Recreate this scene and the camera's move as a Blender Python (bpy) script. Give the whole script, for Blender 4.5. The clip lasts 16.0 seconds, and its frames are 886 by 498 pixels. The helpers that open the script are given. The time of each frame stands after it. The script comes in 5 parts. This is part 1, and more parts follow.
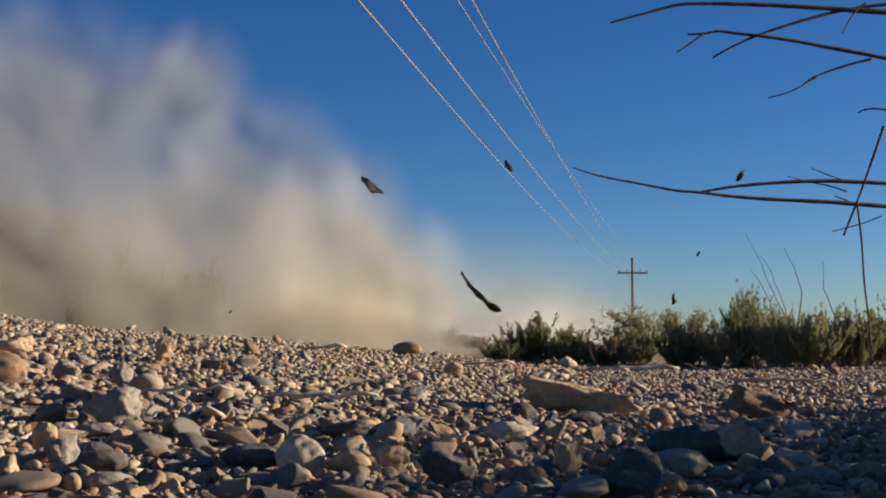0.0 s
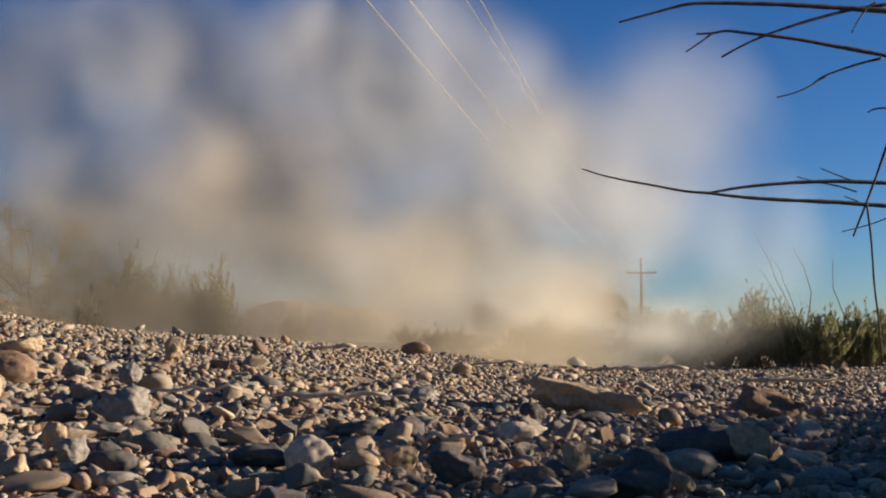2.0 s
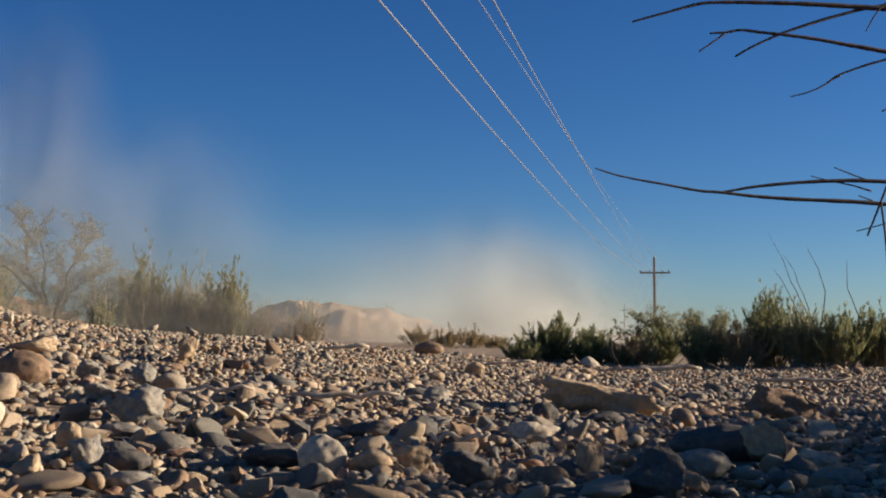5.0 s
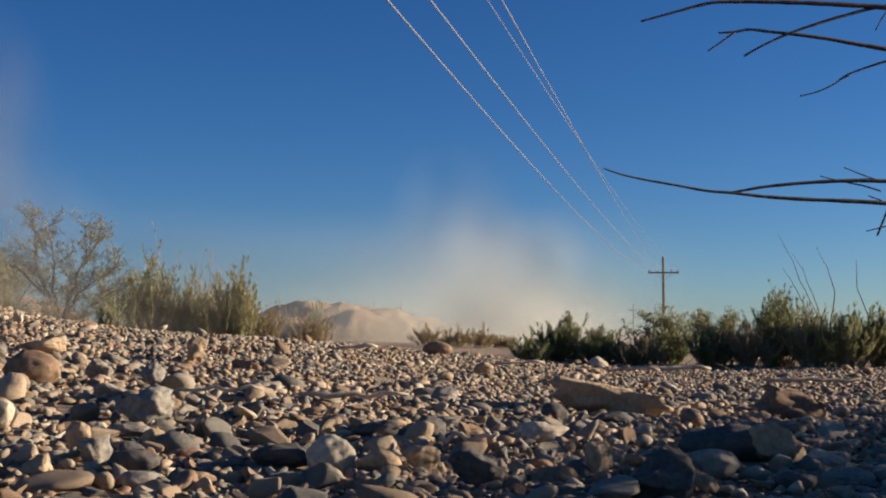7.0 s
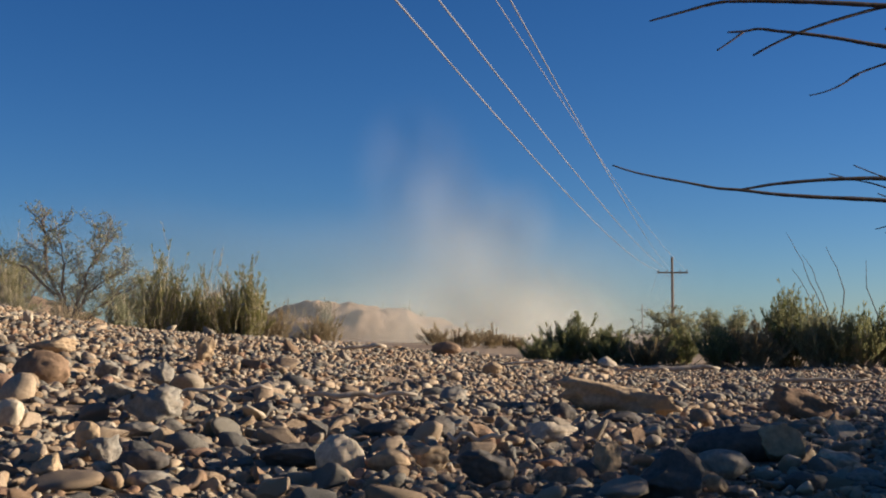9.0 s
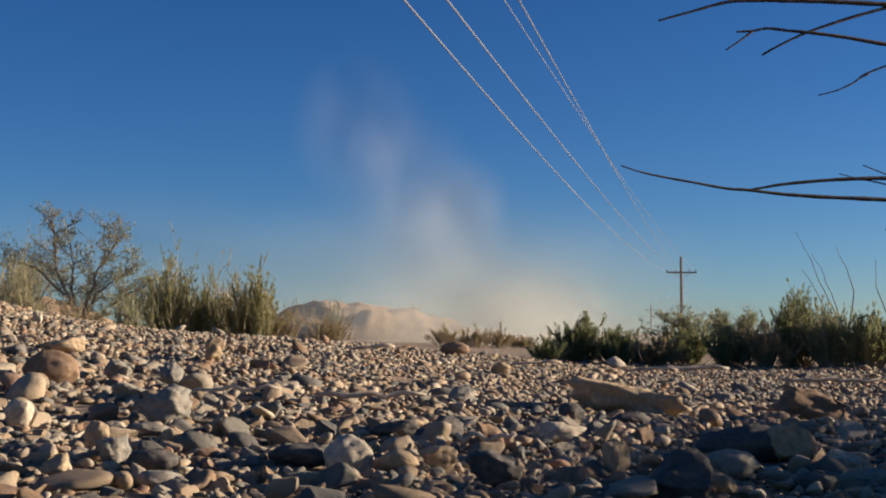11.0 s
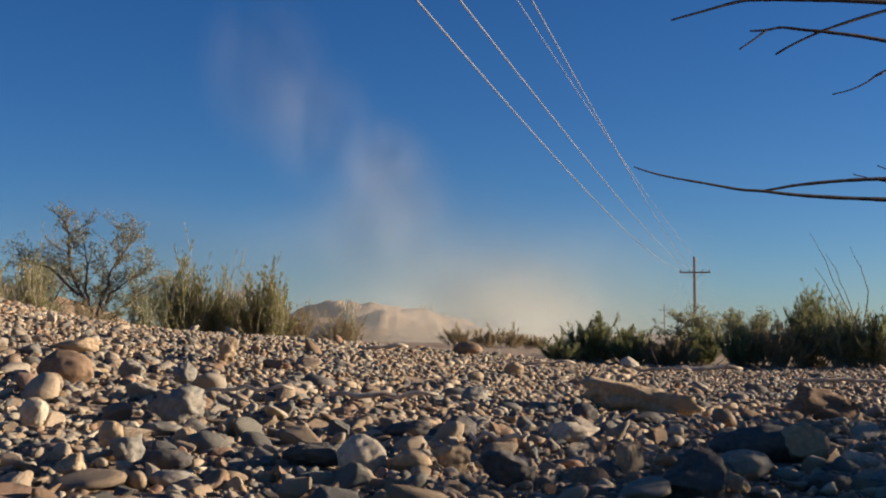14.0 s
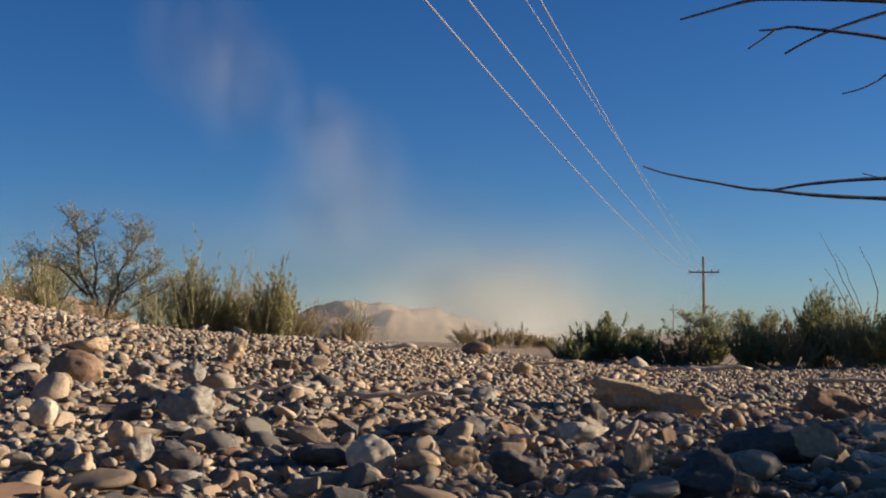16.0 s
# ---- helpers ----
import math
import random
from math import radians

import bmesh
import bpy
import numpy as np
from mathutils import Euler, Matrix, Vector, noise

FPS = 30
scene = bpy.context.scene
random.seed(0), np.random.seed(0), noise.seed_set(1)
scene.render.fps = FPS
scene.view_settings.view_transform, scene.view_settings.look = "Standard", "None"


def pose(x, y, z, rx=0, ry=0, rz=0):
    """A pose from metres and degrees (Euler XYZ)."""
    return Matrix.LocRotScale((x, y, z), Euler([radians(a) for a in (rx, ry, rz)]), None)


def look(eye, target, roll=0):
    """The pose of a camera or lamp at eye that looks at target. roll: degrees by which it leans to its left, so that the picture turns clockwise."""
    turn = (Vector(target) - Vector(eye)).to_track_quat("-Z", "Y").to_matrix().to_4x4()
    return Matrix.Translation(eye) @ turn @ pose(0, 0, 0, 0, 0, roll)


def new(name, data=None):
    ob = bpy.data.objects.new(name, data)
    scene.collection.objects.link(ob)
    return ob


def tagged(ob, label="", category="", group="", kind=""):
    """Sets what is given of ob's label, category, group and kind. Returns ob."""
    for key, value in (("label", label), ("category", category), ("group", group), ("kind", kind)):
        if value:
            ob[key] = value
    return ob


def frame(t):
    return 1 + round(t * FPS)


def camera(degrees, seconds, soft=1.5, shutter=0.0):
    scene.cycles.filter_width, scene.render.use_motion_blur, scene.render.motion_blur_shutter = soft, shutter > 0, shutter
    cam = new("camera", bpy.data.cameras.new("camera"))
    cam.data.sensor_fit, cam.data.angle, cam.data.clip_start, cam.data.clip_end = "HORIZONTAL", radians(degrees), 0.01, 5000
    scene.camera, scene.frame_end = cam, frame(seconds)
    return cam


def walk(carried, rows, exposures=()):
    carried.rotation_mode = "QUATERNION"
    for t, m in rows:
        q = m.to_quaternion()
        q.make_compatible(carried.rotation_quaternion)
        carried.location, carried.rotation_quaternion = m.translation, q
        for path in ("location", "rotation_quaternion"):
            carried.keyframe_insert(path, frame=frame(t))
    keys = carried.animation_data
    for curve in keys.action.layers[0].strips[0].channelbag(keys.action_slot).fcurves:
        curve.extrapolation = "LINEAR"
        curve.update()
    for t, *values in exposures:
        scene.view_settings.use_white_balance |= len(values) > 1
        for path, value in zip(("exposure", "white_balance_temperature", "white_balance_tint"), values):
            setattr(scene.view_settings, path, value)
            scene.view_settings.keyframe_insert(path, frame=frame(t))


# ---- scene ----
# ---- camera: near the ground, a slow even pan to the left ----
EYE = (0.0, 0.0, 0.35)
TILT = 93.96
cam = camera(40, 16.0, soft=2.0)
walk(cam, [(t, pose(*EYE, TILT, 0, 1.62 * (t - 8.0) / 8.0))
           for t in (0, 0.2, 1, 2, 3, 4, 5, 6, 7, 8, 9, 10, 11, 12, 13, 14, 15, 15.8, 16)])

# ---- light: a low warm sun from the right, clear desert sky ----
SUN_ELEV, SUN_AZ = 13.0, 81.0          # degrees; azimuth clockwise from +Y
scene.view_settings.exposure = 1.0
world = bpy.data.worlds.new("sky")
scene.world = world
world.use_nodes = True
wn = world.node_tree.nodes
sky = wn.new("ShaderNodeTexSky")
sky.sky_type, sky.sun_disc = "NISHITA", False
sky.sun_elevation, sky.sun_rotation = radians(SUN_ELEV), radians(SUN_AZ)
sky.air_density, sky.dust_density, sky.ozone_density = 1.0, 0.9, 5.0
sky.altitude = 1800
wn["Background"].inputs["Strength"].default_value = 0.05
deep = wn.new("ShaderNodeHueSaturation")
deep.inputs["Hue"].default_value, deep.inputs["Saturation"].default_value = 0.508, 1.13
world.node_tree.links.new(sky.outputs[0], deep.inputs["Color"])
world.node_tree.links.new(deep.outputs[0], wn["Background"].inputs["Color"])
sun_dir = Vector((math.sin(radians(SUN_AZ)) * math.cos(radians(SUN_ELEV)),
                  math.cos(radians(SUN_AZ)) * math.cos(radians(SUN_ELEV)), math.sin(radians(SUN_ELEV))))
sun = new("sun", bpy.data.lights.new("sun", "SUN"))
sun.data.energy, sun.data.angle, sun.data.color = 5.0, radians(0.6), (1.0, 0.88, 0.73)
sun.matrix_world = look(sun_dir * 60, (0, 0, 0))
scene.cycles.transparent_max_bounces = 128


# ---- materials ----
def material(name, rough=0.9, spec=0.25):
    m = bpy.data.materials.new(name)
    m.use_nodes = True
    nt = m.node_tree
    b = nt.nodes["Principled BSDF"]
    b.inputs["Roughness"].default_value = rough
    b.inputs["Specular IOR Level"].default_value = spec
    return m, nt, b


def ramp(nt, fac, stops, mode="LINEAR"):
    r = nt.nodes.new("ShaderNodeValToRGB")
    r.color_ramp.interpolation = mode
    els = r.color_ramp.elements
    while len(els) < len(stops):
        els.new(0.5)
    for e, (p, c) in zip(els, stops):
        e.position, e.color = p, (*c, 1)
    nt.links.new(fac, r.inputs[0])
    return r.outputs[0]


def noise_node(nt, scale, detail=4.0, rough=0.6, coord="Object"):
    tc = nt.nodes.new("ShaderNodeTexCoord")
    n = nt.nodes.new("ShaderNodeTexNoise")
    n.inputs["Scale"].default_value, n.inputs["Detail"].default_value = scale, detail
    n.inputs["Roughness"].default_value = rough
    nt.links.new(tc.outputs[coord], n.inputs["Vector"])
    return n.outputs[0]


def blend(nt, kind, fac, a, b):
    x = nt.nodes.new("ShaderNodeMixRGB")
    x.blend_type = kind
    if isinstance(fac, float):
        x.inputs[0].default_value = fac
    else:
        nt.links.new(fac, x.inputs[0])
    nt.links.new(a, x.inputs[1])
    nt.links.new(b, x.inputs[2])
    return x.outputs[0]


def relief(nt, b, height, strength, dist):
    k = nt.nodes.new("ShaderNodeBump")
    k.inputs["Strength"].default_value, k.inputs["Distance"].default_value = strength, dist
    nt.links.new(height, k.inputs["Height"])
    nt.links.new(k.outputs[0], b.inputs["Normal"])


STONE_TONES = [(0.0, (0.272, 0.196, 0.126)), (0.16, (0.181, 0.162, 0.129)), (0.30, (0.333, 0.236, 0.145)), (0.42, (0.120, 0.111, 0.094)),
               (0.54, (0.303, 0.247, 0.179)), (0.66, (0.404, 0.302, 0.201)), (0.76, (0.232, 0.149, 0.089)), (0.86, (0.443, 0.363, 0.255)), (0.95, (0.303, 0.183, 0.113))]


def stone_material(name, source):
    m, nt, b = material(name, 0.85, 0.25)
    if source == "island":
        rnd = nt.nodes.new("ShaderNodeNewGeometry").outputs["Random Per Island"]
    else:
        rnd = nt.nodes.new("ShaderNodeObjectInfo").outputs["Random"]
    base = ramp(nt, rnd, STONE_TONES, "CONSTANT")
    coord = "Generated" if source == "none" else "Object"
    grain = noise_node(nt, 90.0, 5.0, 0.7, coord)
    patch = noise_node(nt, 14.0, 3.0, 0.6, coord)
    c = blend(nt, "MULTIPLY", 0.75, base, ramp(nt, grain, [(0.25, (0.55, 0.53, 0.5)), (0.7, (1.25, 1.22, 1.18))]))
    c = blend(nt, "MIX", ramp(nt, patch, [(0.5, (0, 0, 0)), (0.75, (0.5, 0.5, 0.5))]), c,
              ramp(nt, grain, [(0.3, (0.30, 0.225, 0.165)), (0.7, (0.42, 0.335, 0.26))]))
    nt.links.new(c, b.inputs["Base Color"])
    relief(nt, b, grain, 0.6, 0.006)
    return m


def toned_stone(name, colour, dust=(0.38, 0.28, 0.18)):
    m, nt, b = material(name, 0.85, 0.25)
    grain, patch = noise_node(nt, 60.0, 6.0, 0.7), noise_node(nt, 9.0, 4.0, 0.65)
    lo, hi = tuple(v * 0.6 for v in colour), tuple(v * 1.3 for v in colour)
    c = blend(nt, "MIX", ramp(nt, patch, [(0.48, (0, 0, 0)), (0.72, (0.55, 0.55, 0.55))]),
              ramp(nt, grain, [(0.28, lo), (0.7, hi)]), ramp(nt, grain, [(0.3, tuple(v * 0.75 for v in dust)), (0.7, dust)]))
    nt.links.new(c, b.inputs["Base Color"])
    relief(nt, b, grain, 0.7, 0.008)
    return m


def soil_material():
    m, nt, b = material("sandy soil", 0.95, 0.1)
    fine, big = noise_node(nt, 60.0, 6.0, 0.75), noise_node(nt, 0.7, 5.0, 0.6)
    c = blend(nt, "MULTIPLY", 0.7, ramp(nt, big, [(0.3, (0.30, 0.215, 0.145)), (0.7, (0.40, 0.30, 0.21))]),
              ramp(nt, fine, [(0.25, (0.5, 0.48, 0.45)), (0.7, (1.2, 1.18, 1.15))]))
    nt.links.new(c, b.inputs["Base Color"])
    relief(nt, b, fine, 0.9, 0.012)
    return m


def plant_material(name, a, b_, c_, trans=0.45):
    m, nt, b = material(name, 0.7, 0.2)
    rnd = nt.nodes.new("ShaderNodeNewGeometry").outputs["Random Per Island"]
    col = ramp(nt, rnd, [(0.0, a), (0.5, b_), (1.0, c_)])
    big = noise_node(nt, 5.0, 3.0)
    col = blend(nt, "MULTIPLY", 0.6, col, ramp(nt, big, [(0.3, (0.6, 0.6, 0.55)), (0.7, (1.2, 1.2, 1.1))]))
    nt.links.new(col, b.inputs["Base Color"])
    t = nt.nodes.new("ShaderNodeBsdfTranslucent")
    nt.links.new(col, t.inputs["Color"])
    x = nt.nodes.new("ShaderNodeMixShader")
    x.inputs[0].default_value = trans
    nt.links.new(b.outputs[0], x.inputs[1])
    nt.links.new(t.outputs[0], x.inputs[2])
    nt.links.new(x.outputs[0], nt.nodes["Material Output"].inputs["Surface"])
    return m


def wood_material(name, lo, hi, stretch=(40, 40, 3)):
    m, nt, b = material(name, 0.85, 0.2)
    tc = nt.nodes.new("ShaderNodeTexCoord")
    mp = nt.nodes.new("ShaderNodeMapping")
    mp.inputs["Scale"].default_value = stretch
    n = nt.nodes.new("ShaderNodeTexNoise")
    n.inputs["Scale"].default_value, n.inputs["Detail"].default_value = 1.0, 6.0
    nt.links.new(tc.outputs["Object"], mp.inputs[0])
    nt.links.new(mp.outputs[0], n.inputs["Vector"])
    nt.links.new(ramp(nt, n.outputs[0], [(0.3, lo), (0.7, hi)]), b.inputs["Base Color"])
    relief(nt, b, n.outputs[0], 0.5, 0.004)
    return m


def dust_material(name, strength, seed, colour, grain=1.7, core=0.06, contrast=0.2):
    """Airborne dust: thins out towards the rim of its puff and is torn by turbulence."""
    m = bpy.data.materials.new(name)
    m.use_nodes = True
    nt = m.node_tree
    nt.nodes.remove(nt.nodes["Principled BSDF"])
    tc = nt.nodes.new("ShaderNodeTexCoord")
    sep = nt.nodes.new("ShaderNodeVectorMath")
    sep.operation = "MULTIPLY"
    sep.inputs[1].default_value = (1, 0, 1)
    nt.links.new(tc.outputs["Object"], sep.inputs[0])
    ln = nt.nodes.new("ShaderNodeVectorMath")
    ln.operation = "LENGTH"
    nt.links.new(sep.outputs[0], ln.inputs[0])
    off = nt.nodes.new("ShaderNodeVectorMath")
    off.operation = "ADD"
    off.inputs[1].default_value = (seed * 7.3, seed * 3.1, seed * 5.7)
    nt.links.new(tc.outputs["Object"], off.inputs[0])
    n = nt.nodes.new("ShaderNodeTexNoise")
    n.inputs["Scale"].default_value, n.inputs["Detail"].default_value = grain, 5.0
    n.inputs["Roughness"].default_value, n.inputs["Distortion"].default_value = 0.52, 0.35
    nt.links.new(off.outputs[0], n.inputs["Vector"])
    # radius disturbed by the turbulence, so that the outline billows
    k = nt.nodes.new("ShaderNodeMath")
    k.operation = "MULTIPLY_ADD"
    nt.links.new(n.outputs[0], k.inputs[0])
    k.inputs[1].default_value = -contrast
    nt.links.new(ln.outputs["Value"], k.inputs[2])
    mr = nt.nodes.new("ShaderNodeMapRange")
    mr.interpolation_type = "SMOOTHERSTEP"
    mr.inputs["From Min"].default_value, mr.inputs["From Max"].default_value = core - contrast * 0.5, 0.93 - contrast * 0.62
    mr.inputs["To Min"].default_value, mr.inputs["To Max"].default_value = strength, 0.0
    nt.links.new(k.outputs[0], mr.inputs["Value"])
    d, t, mixd, tr, mixa = [nt.nodes.new("ShaderNode" + s) for s in
                            ("BsdfDiffuse", "BsdfTranslucent", "MixShader", "BsdfTransparent", "MixShader")]
    d.inputs["Color"].default_value = t.inputs["Color"].default_value = (*colour, 1)
    mixd.inputs[0].default_value = 0.5
    # grains scatter sunlight alike whichever way the billow's skin faces
    for shader, way in ((d, sun_dir), (t, -sun_dir)):
        nrm = nt.nodes.new("ShaderNodeCombineXYZ")
        for i in range(3):
            nrm.inputs[i].default_value = way[i]
        nt.links.new(nrm.outputs[0], shader.inputs["Normal"])
    nt.links.new(d.outputs[0], mixd.inputs[1])
    nt.links.new(t.outputs[0], mixd.inputs[2])
    nt.links.new(mr.outputs[0], mixa.inputs[0])
    nt.links.new(tr.outputs[0], mixa.inputs[1])
    nt.links.new(mixd.outputs[0], mixa.inputs[2])
    nt.links.new(mixa.outputs[0], nt.nodes["Material Output"].inputs["Surface"])
    return m


SOIL = soil_material()
GRAVEL = stone_material("river gravel", "island")
PIECE = stone_material("river stone", "object")
GREY = toned_stone("grey stone", (0.25, 0.22, 0.175))
DARK = toned_stone("dark grey stone", (0.10, 0.087, 0.074), (0.17, 0.13, 0.095))
TAN = toned_stone("tan stone", (0.40, 0.28, 0.165))
PALE = toned_stone("pale stone", (0.48, 0.39, 0.28))
BROWN = toned_stone("brown stone", (0.25, 0.155, 0.09), (0.30, 0.20, 0.13))
LEAF_GREEN = plant_material("olive foliage", (0.143, 0.156, 0.072), (0.247, 0.247, 0.111), (0.390, 0.351, 0.182))
LEAF_YELLOW = plant_material("yellow green foliage", (0.173, 0.173, 0.065), (0.273, 0.251, 0.093), (0.360, 0.315, 0.144))
LEAF_DRY = plant_material("dry foliage", (0.245, 0.172, 0.101), (0.345, 0.259, 0.144), (0.431, 0.345, 0.216))
LEAF_GREY = plant_material("grey green foliage", (0.222, 0.232, 0.142), (0.323, 0.312, 0.181), (0.424, 0.383, 0.242))
BARK = wood_material("grey brown bark", (0.07, 0.05, 0.04), (0.15, 0.11, 0.08))
STALK = wood_material("dry pale stalks", (0.20, 0.16, 0.10), (0.38, 0.31, 0.21))
TWIG = wood_material("dark twig bark", (0.035, 0.026, 0.022), (0.085, 0.06, 0.05))
DEADWOOD = wood_material("bleached driftwood", (0.34, 0.26, 0.18), (0.55, 0.45, 0.34))
POLE_WOOD = wood_material("weathered pole wood", (0.10, 0.065, 0.045), (0.19, 0.13, 0.09))
METAL, _, _b = material("aluminium conductor", 0.4, 0.5)
_b.inputs["Base Color"].default_value, _b.inputs["Metallic"].default_value = (0.22, 0.215, 0.22, 1), 0.0
CERAMIC, _, _b = material("brown glazed porcelain", 0.25, 0.5)
_b.inputs["Base Color"].default_value = (0.12, 0.07, 0.05, 1)


# ---- mesh helpers ----
class Soup:
    """Collects vertices and faces for one mesh."""

    def __init__(self):
        self.v, self.f = [], []

    def tube(self, pts, radii, sides=5, closed=True):
        start = len(self.v)
        pts = [Vector(p) for p in pts]
        for i, p in enumerate(pts):
            d = (pts[min(i + 1, len(pts) - 1)] - pts[max(i - 1, 0)]).normalized()
            a = d.cross(Vector((0.31, 0.92, 0.23))).normalized()
            b = d.cross(a)
            for k in range(sides):
                w = 2 * math.pi * k / sides
                self.v.append(tuple(p + (a * math.cos(w) + b * math.sin(w)) * radii[i]))
        for i in range(len(pts) - 1):
            for k in range(sides):
                q = start + i * sides
                self.f.append((q + k, q + (k + 1) % sides, q + sides + (k + 1) % sides, q + sides + k))
        if closed:
            self.f.append(tuple(start + k for k in reversed(range(sides))))
            self.f.append(tuple(start + (len(pts) - 1) * sides + k for k in range(sides)))

    def leaf(self, p, d, length, width, rnd):
        """A folded narrow leaf of two faces with a bend along its rib."""
        d = d.normalized()
        s = d.cross(Vector((rnd.uniform(-1, 1), rnd.uniform(-1, 1), rnd.uniform(-1, 1)))).normalized()
        n = d.cross(s) * width * 0.4
        i = len(self.v)
        mid = p + d * length * 0.5
        self.v += [tuple(p), tuple(mid + s * width + n), tuple(p + d * length), tuple(mid - s * width + n), tuple(mid - n)]
        self.f += [(i, i + 1, i + 4), (i + 1, i + 2, i + 4), (i, i + 4, i + 3), (i + 3, i + 4, i + 2)]

    def mesh(self, name, mat, smooth=False):
        me = bpy.data.meshes.new(name)
        me.from_pydata(self.v, [], self.f)
        me.materials.append(mat)
        if smooth:
            me.polygons.foreach_set("use_smooth", [True] * len(me.polygons))
        me.update()
        return me


def part(name, data, parent, label="", kind=""):
    ob = new(name, data)
    ob.parent = parent
    return tagged(ob, label, kind=kind)


def step(a, b, x):
    t = min(1.0, max(0.0, (x - a) / (b - a)))
    return t * t * (3 - 2 * t)


# ---- the ground: a gravel bar that climbs to the left and levels out behind ----
def crest(x):
    return min(11.0, max(6.6, 9.78 + 1.09 * x))


def bank(x):
    u = (1.25 - x) / 0.4
    rise = 0.125 * 0.4 * (u if u > 30 else math.log1p(math.exp(u)))
    return 0.72 * (1 - math.exp(-rise / 0.72 * 1.25)) if rise > 0 else 0.0


def ground(x, y):
    yr = crest(x)
    h = bank(x) * step(1.2, yr, y) * (1 - 0.75 * step(yr + 0.4, yr + 6.0, y))
    h += 0.13 * math.exp(-((x + 2.95) / 0.55) ** 2 - ((y - 6.9) / 1.3) ** 2)
    h *= 1 - step(6, 16, abs(x))
    bump = 0.018 * noise.noise((x * 2.1, y * 2.1, 0.3)) + 0.012 * noise.noise((x * 5.3, y * 5.3, 1.7))
    return h + bump * (1 - step(14, 40, math.hypot(x, y)))


def ground_sheet():
    xs = [0.9 * math.sinh(8.4 * (i / 150 - 1)) for i in range(301)]
    ys = [5.5 + 1.3 * math.sinh(8.0 * (j / 130 - 1)) for j in range(261)]
    v = [(x, y, ground(x, y)) for y in ys for x in xs]
    n = len(xs)
    f = [(j * n + i, j * n + i + 1, (j + 1) * n + i + 1, (j + 1) * n + i) for j in range(len(ys) - 1) for i in range(n - 1)]
    me = bpy.data.meshes.new("ground")
    me.from_pydata(v, [], f)
    me.materials.append(SOIL)
    me.polygons.foreach_set("use_smooth", [True] * len(f))
    return tagged(new("ground", me), "brown sandy soil of a dry river bank", "ground", kind="structure")


GROUND = ground_sheet()


def mound(name, cx, cy, rx, ry, h, skew, seed, label):
    """A heap of bare earth with gullied flanks."""
    nx, ny = 70, 40
    v, f = [], []
    for j in range(ny + 1):
        for i in range(nx + 1):
            a, b = 2 * i / nx - 1, 2 * j / ny - 1
            r = math.hypot(a, b)
            top = max(0.0, 1 - r ** 1.7) ** 0.75
            top *= 1 - skew * 0.5 * (a + 1) * 0.6
            p = (cx + a * rx, cy + b * ry)
            g = 0.22 * noise.noise((p[0] * 0.9, p[1] * 0.9, seed)) + 0.09 * noise.noise((p[0] * 3.1, p[1] * 1.2, seed + 4))
            v.append((*p, ground(*p) - 0.12 + h * top * (1 + g) + 0.05 * g))
    for j in range(ny):
        for i in range(nx):
            q = j * (nx + 1) + i
            f.append((q, q + 1, q + nx + 2, q + nx + 1))
    me = bpy.data.meshes.new(name)
    me.from_pydata(v, [], f)
    me.materials.append(EARTH)
    me.polygons.foreach_set("use_smooth", [True] * len(f))
    return tagged(new(name, me), label, "mound", kind="structure")


def earth_material():
    m, nt, b = material("bare reddish earth", 0.95, 0.1)
    fine, big = noise_node(nt, 9.0, 7.0, 0.75), noise_node(nt, 0.5, 4.0)
    c = blend(nt, "MULTIPLY", 0.6, ramp(nt, big, [(0.3, (0.33, 0.215, 0.13)), (0.7, (0.43, 0.30, 0.19))]),
              ramp(nt, fine, [(0.25, (0.6, 0.57, 0.53)), (0.7, (1.15, 1.13, 1.1))]))
    nt.links.new(c, b.inputs["Base Color"])
    relief(nt, b, fine, 0.8, 0.08)
    return m


EARTH = earth_material()
mound("dirt_mound", -3.2, 46.0, 5.4, 5.0, 1.9, 0.8, 2.0, "long heap of bare reddish earth behind the gravel bar")
mound("dirt_mound", -10.4, 27.0, 3.6, 3.0, 1.5, 0.3, 9.0, "low heap of bare earth beneath the small tree")


# ---- stones ----
def rock_mesh(name, seed, sub, angular, mat=None):
    """A pebble or broken stone: a sphere cut by random planes and roughened. It lies in -1..1."""
    rnd = random.Random(seed)
    bm = bmesh.new()
    bmesh.ops.create_icosphere(bm, subdivisions=sub, radius=1.0)
    planes = []
    for _ in range(rnd.randint(6, 11)):
        n = Vector((rnd.gauss(0, 1), rnd.gauss(0, 1), rnd.gauss(0, 1))).normalized()
        planes.append((n, rnd.uniform(0.3, 0.72)))
    off = Vector((seed * 1.7, seed * 0.9, seed * 2.3))
    for v in bm.verts:
        p = v.co.copy()
        for n, d in planes:
            over = p.dot(n) - d
            if over > 0:
                p -= n * over * angular
        p *= 1 + 0.12 * noise.noise(p * 1.3 + off) + 0.07 * noise.noise(p * 3.5 + off)
        v.co = p
    if sub >= 4:
        for v in bm.verts:
            v.co += v.normal * angular ** 2 * (0.16 * noise.noise(v.co * 3.2 + off) + 0.08 * noise.noise(v.co * 8 + off) + 0.04 * noise.noise(v.co * 18 + off))
    me = bpy.data.meshes.new(name)
    bm.to_mesh(me)
    bm.free()
    me.polygons.foreach_set("use_smooth", [sub >= 3 or angular < 0.7] * len(me.polygons))
    if mat:
        me.materials.append(mat)
    return me


TAKEN = []


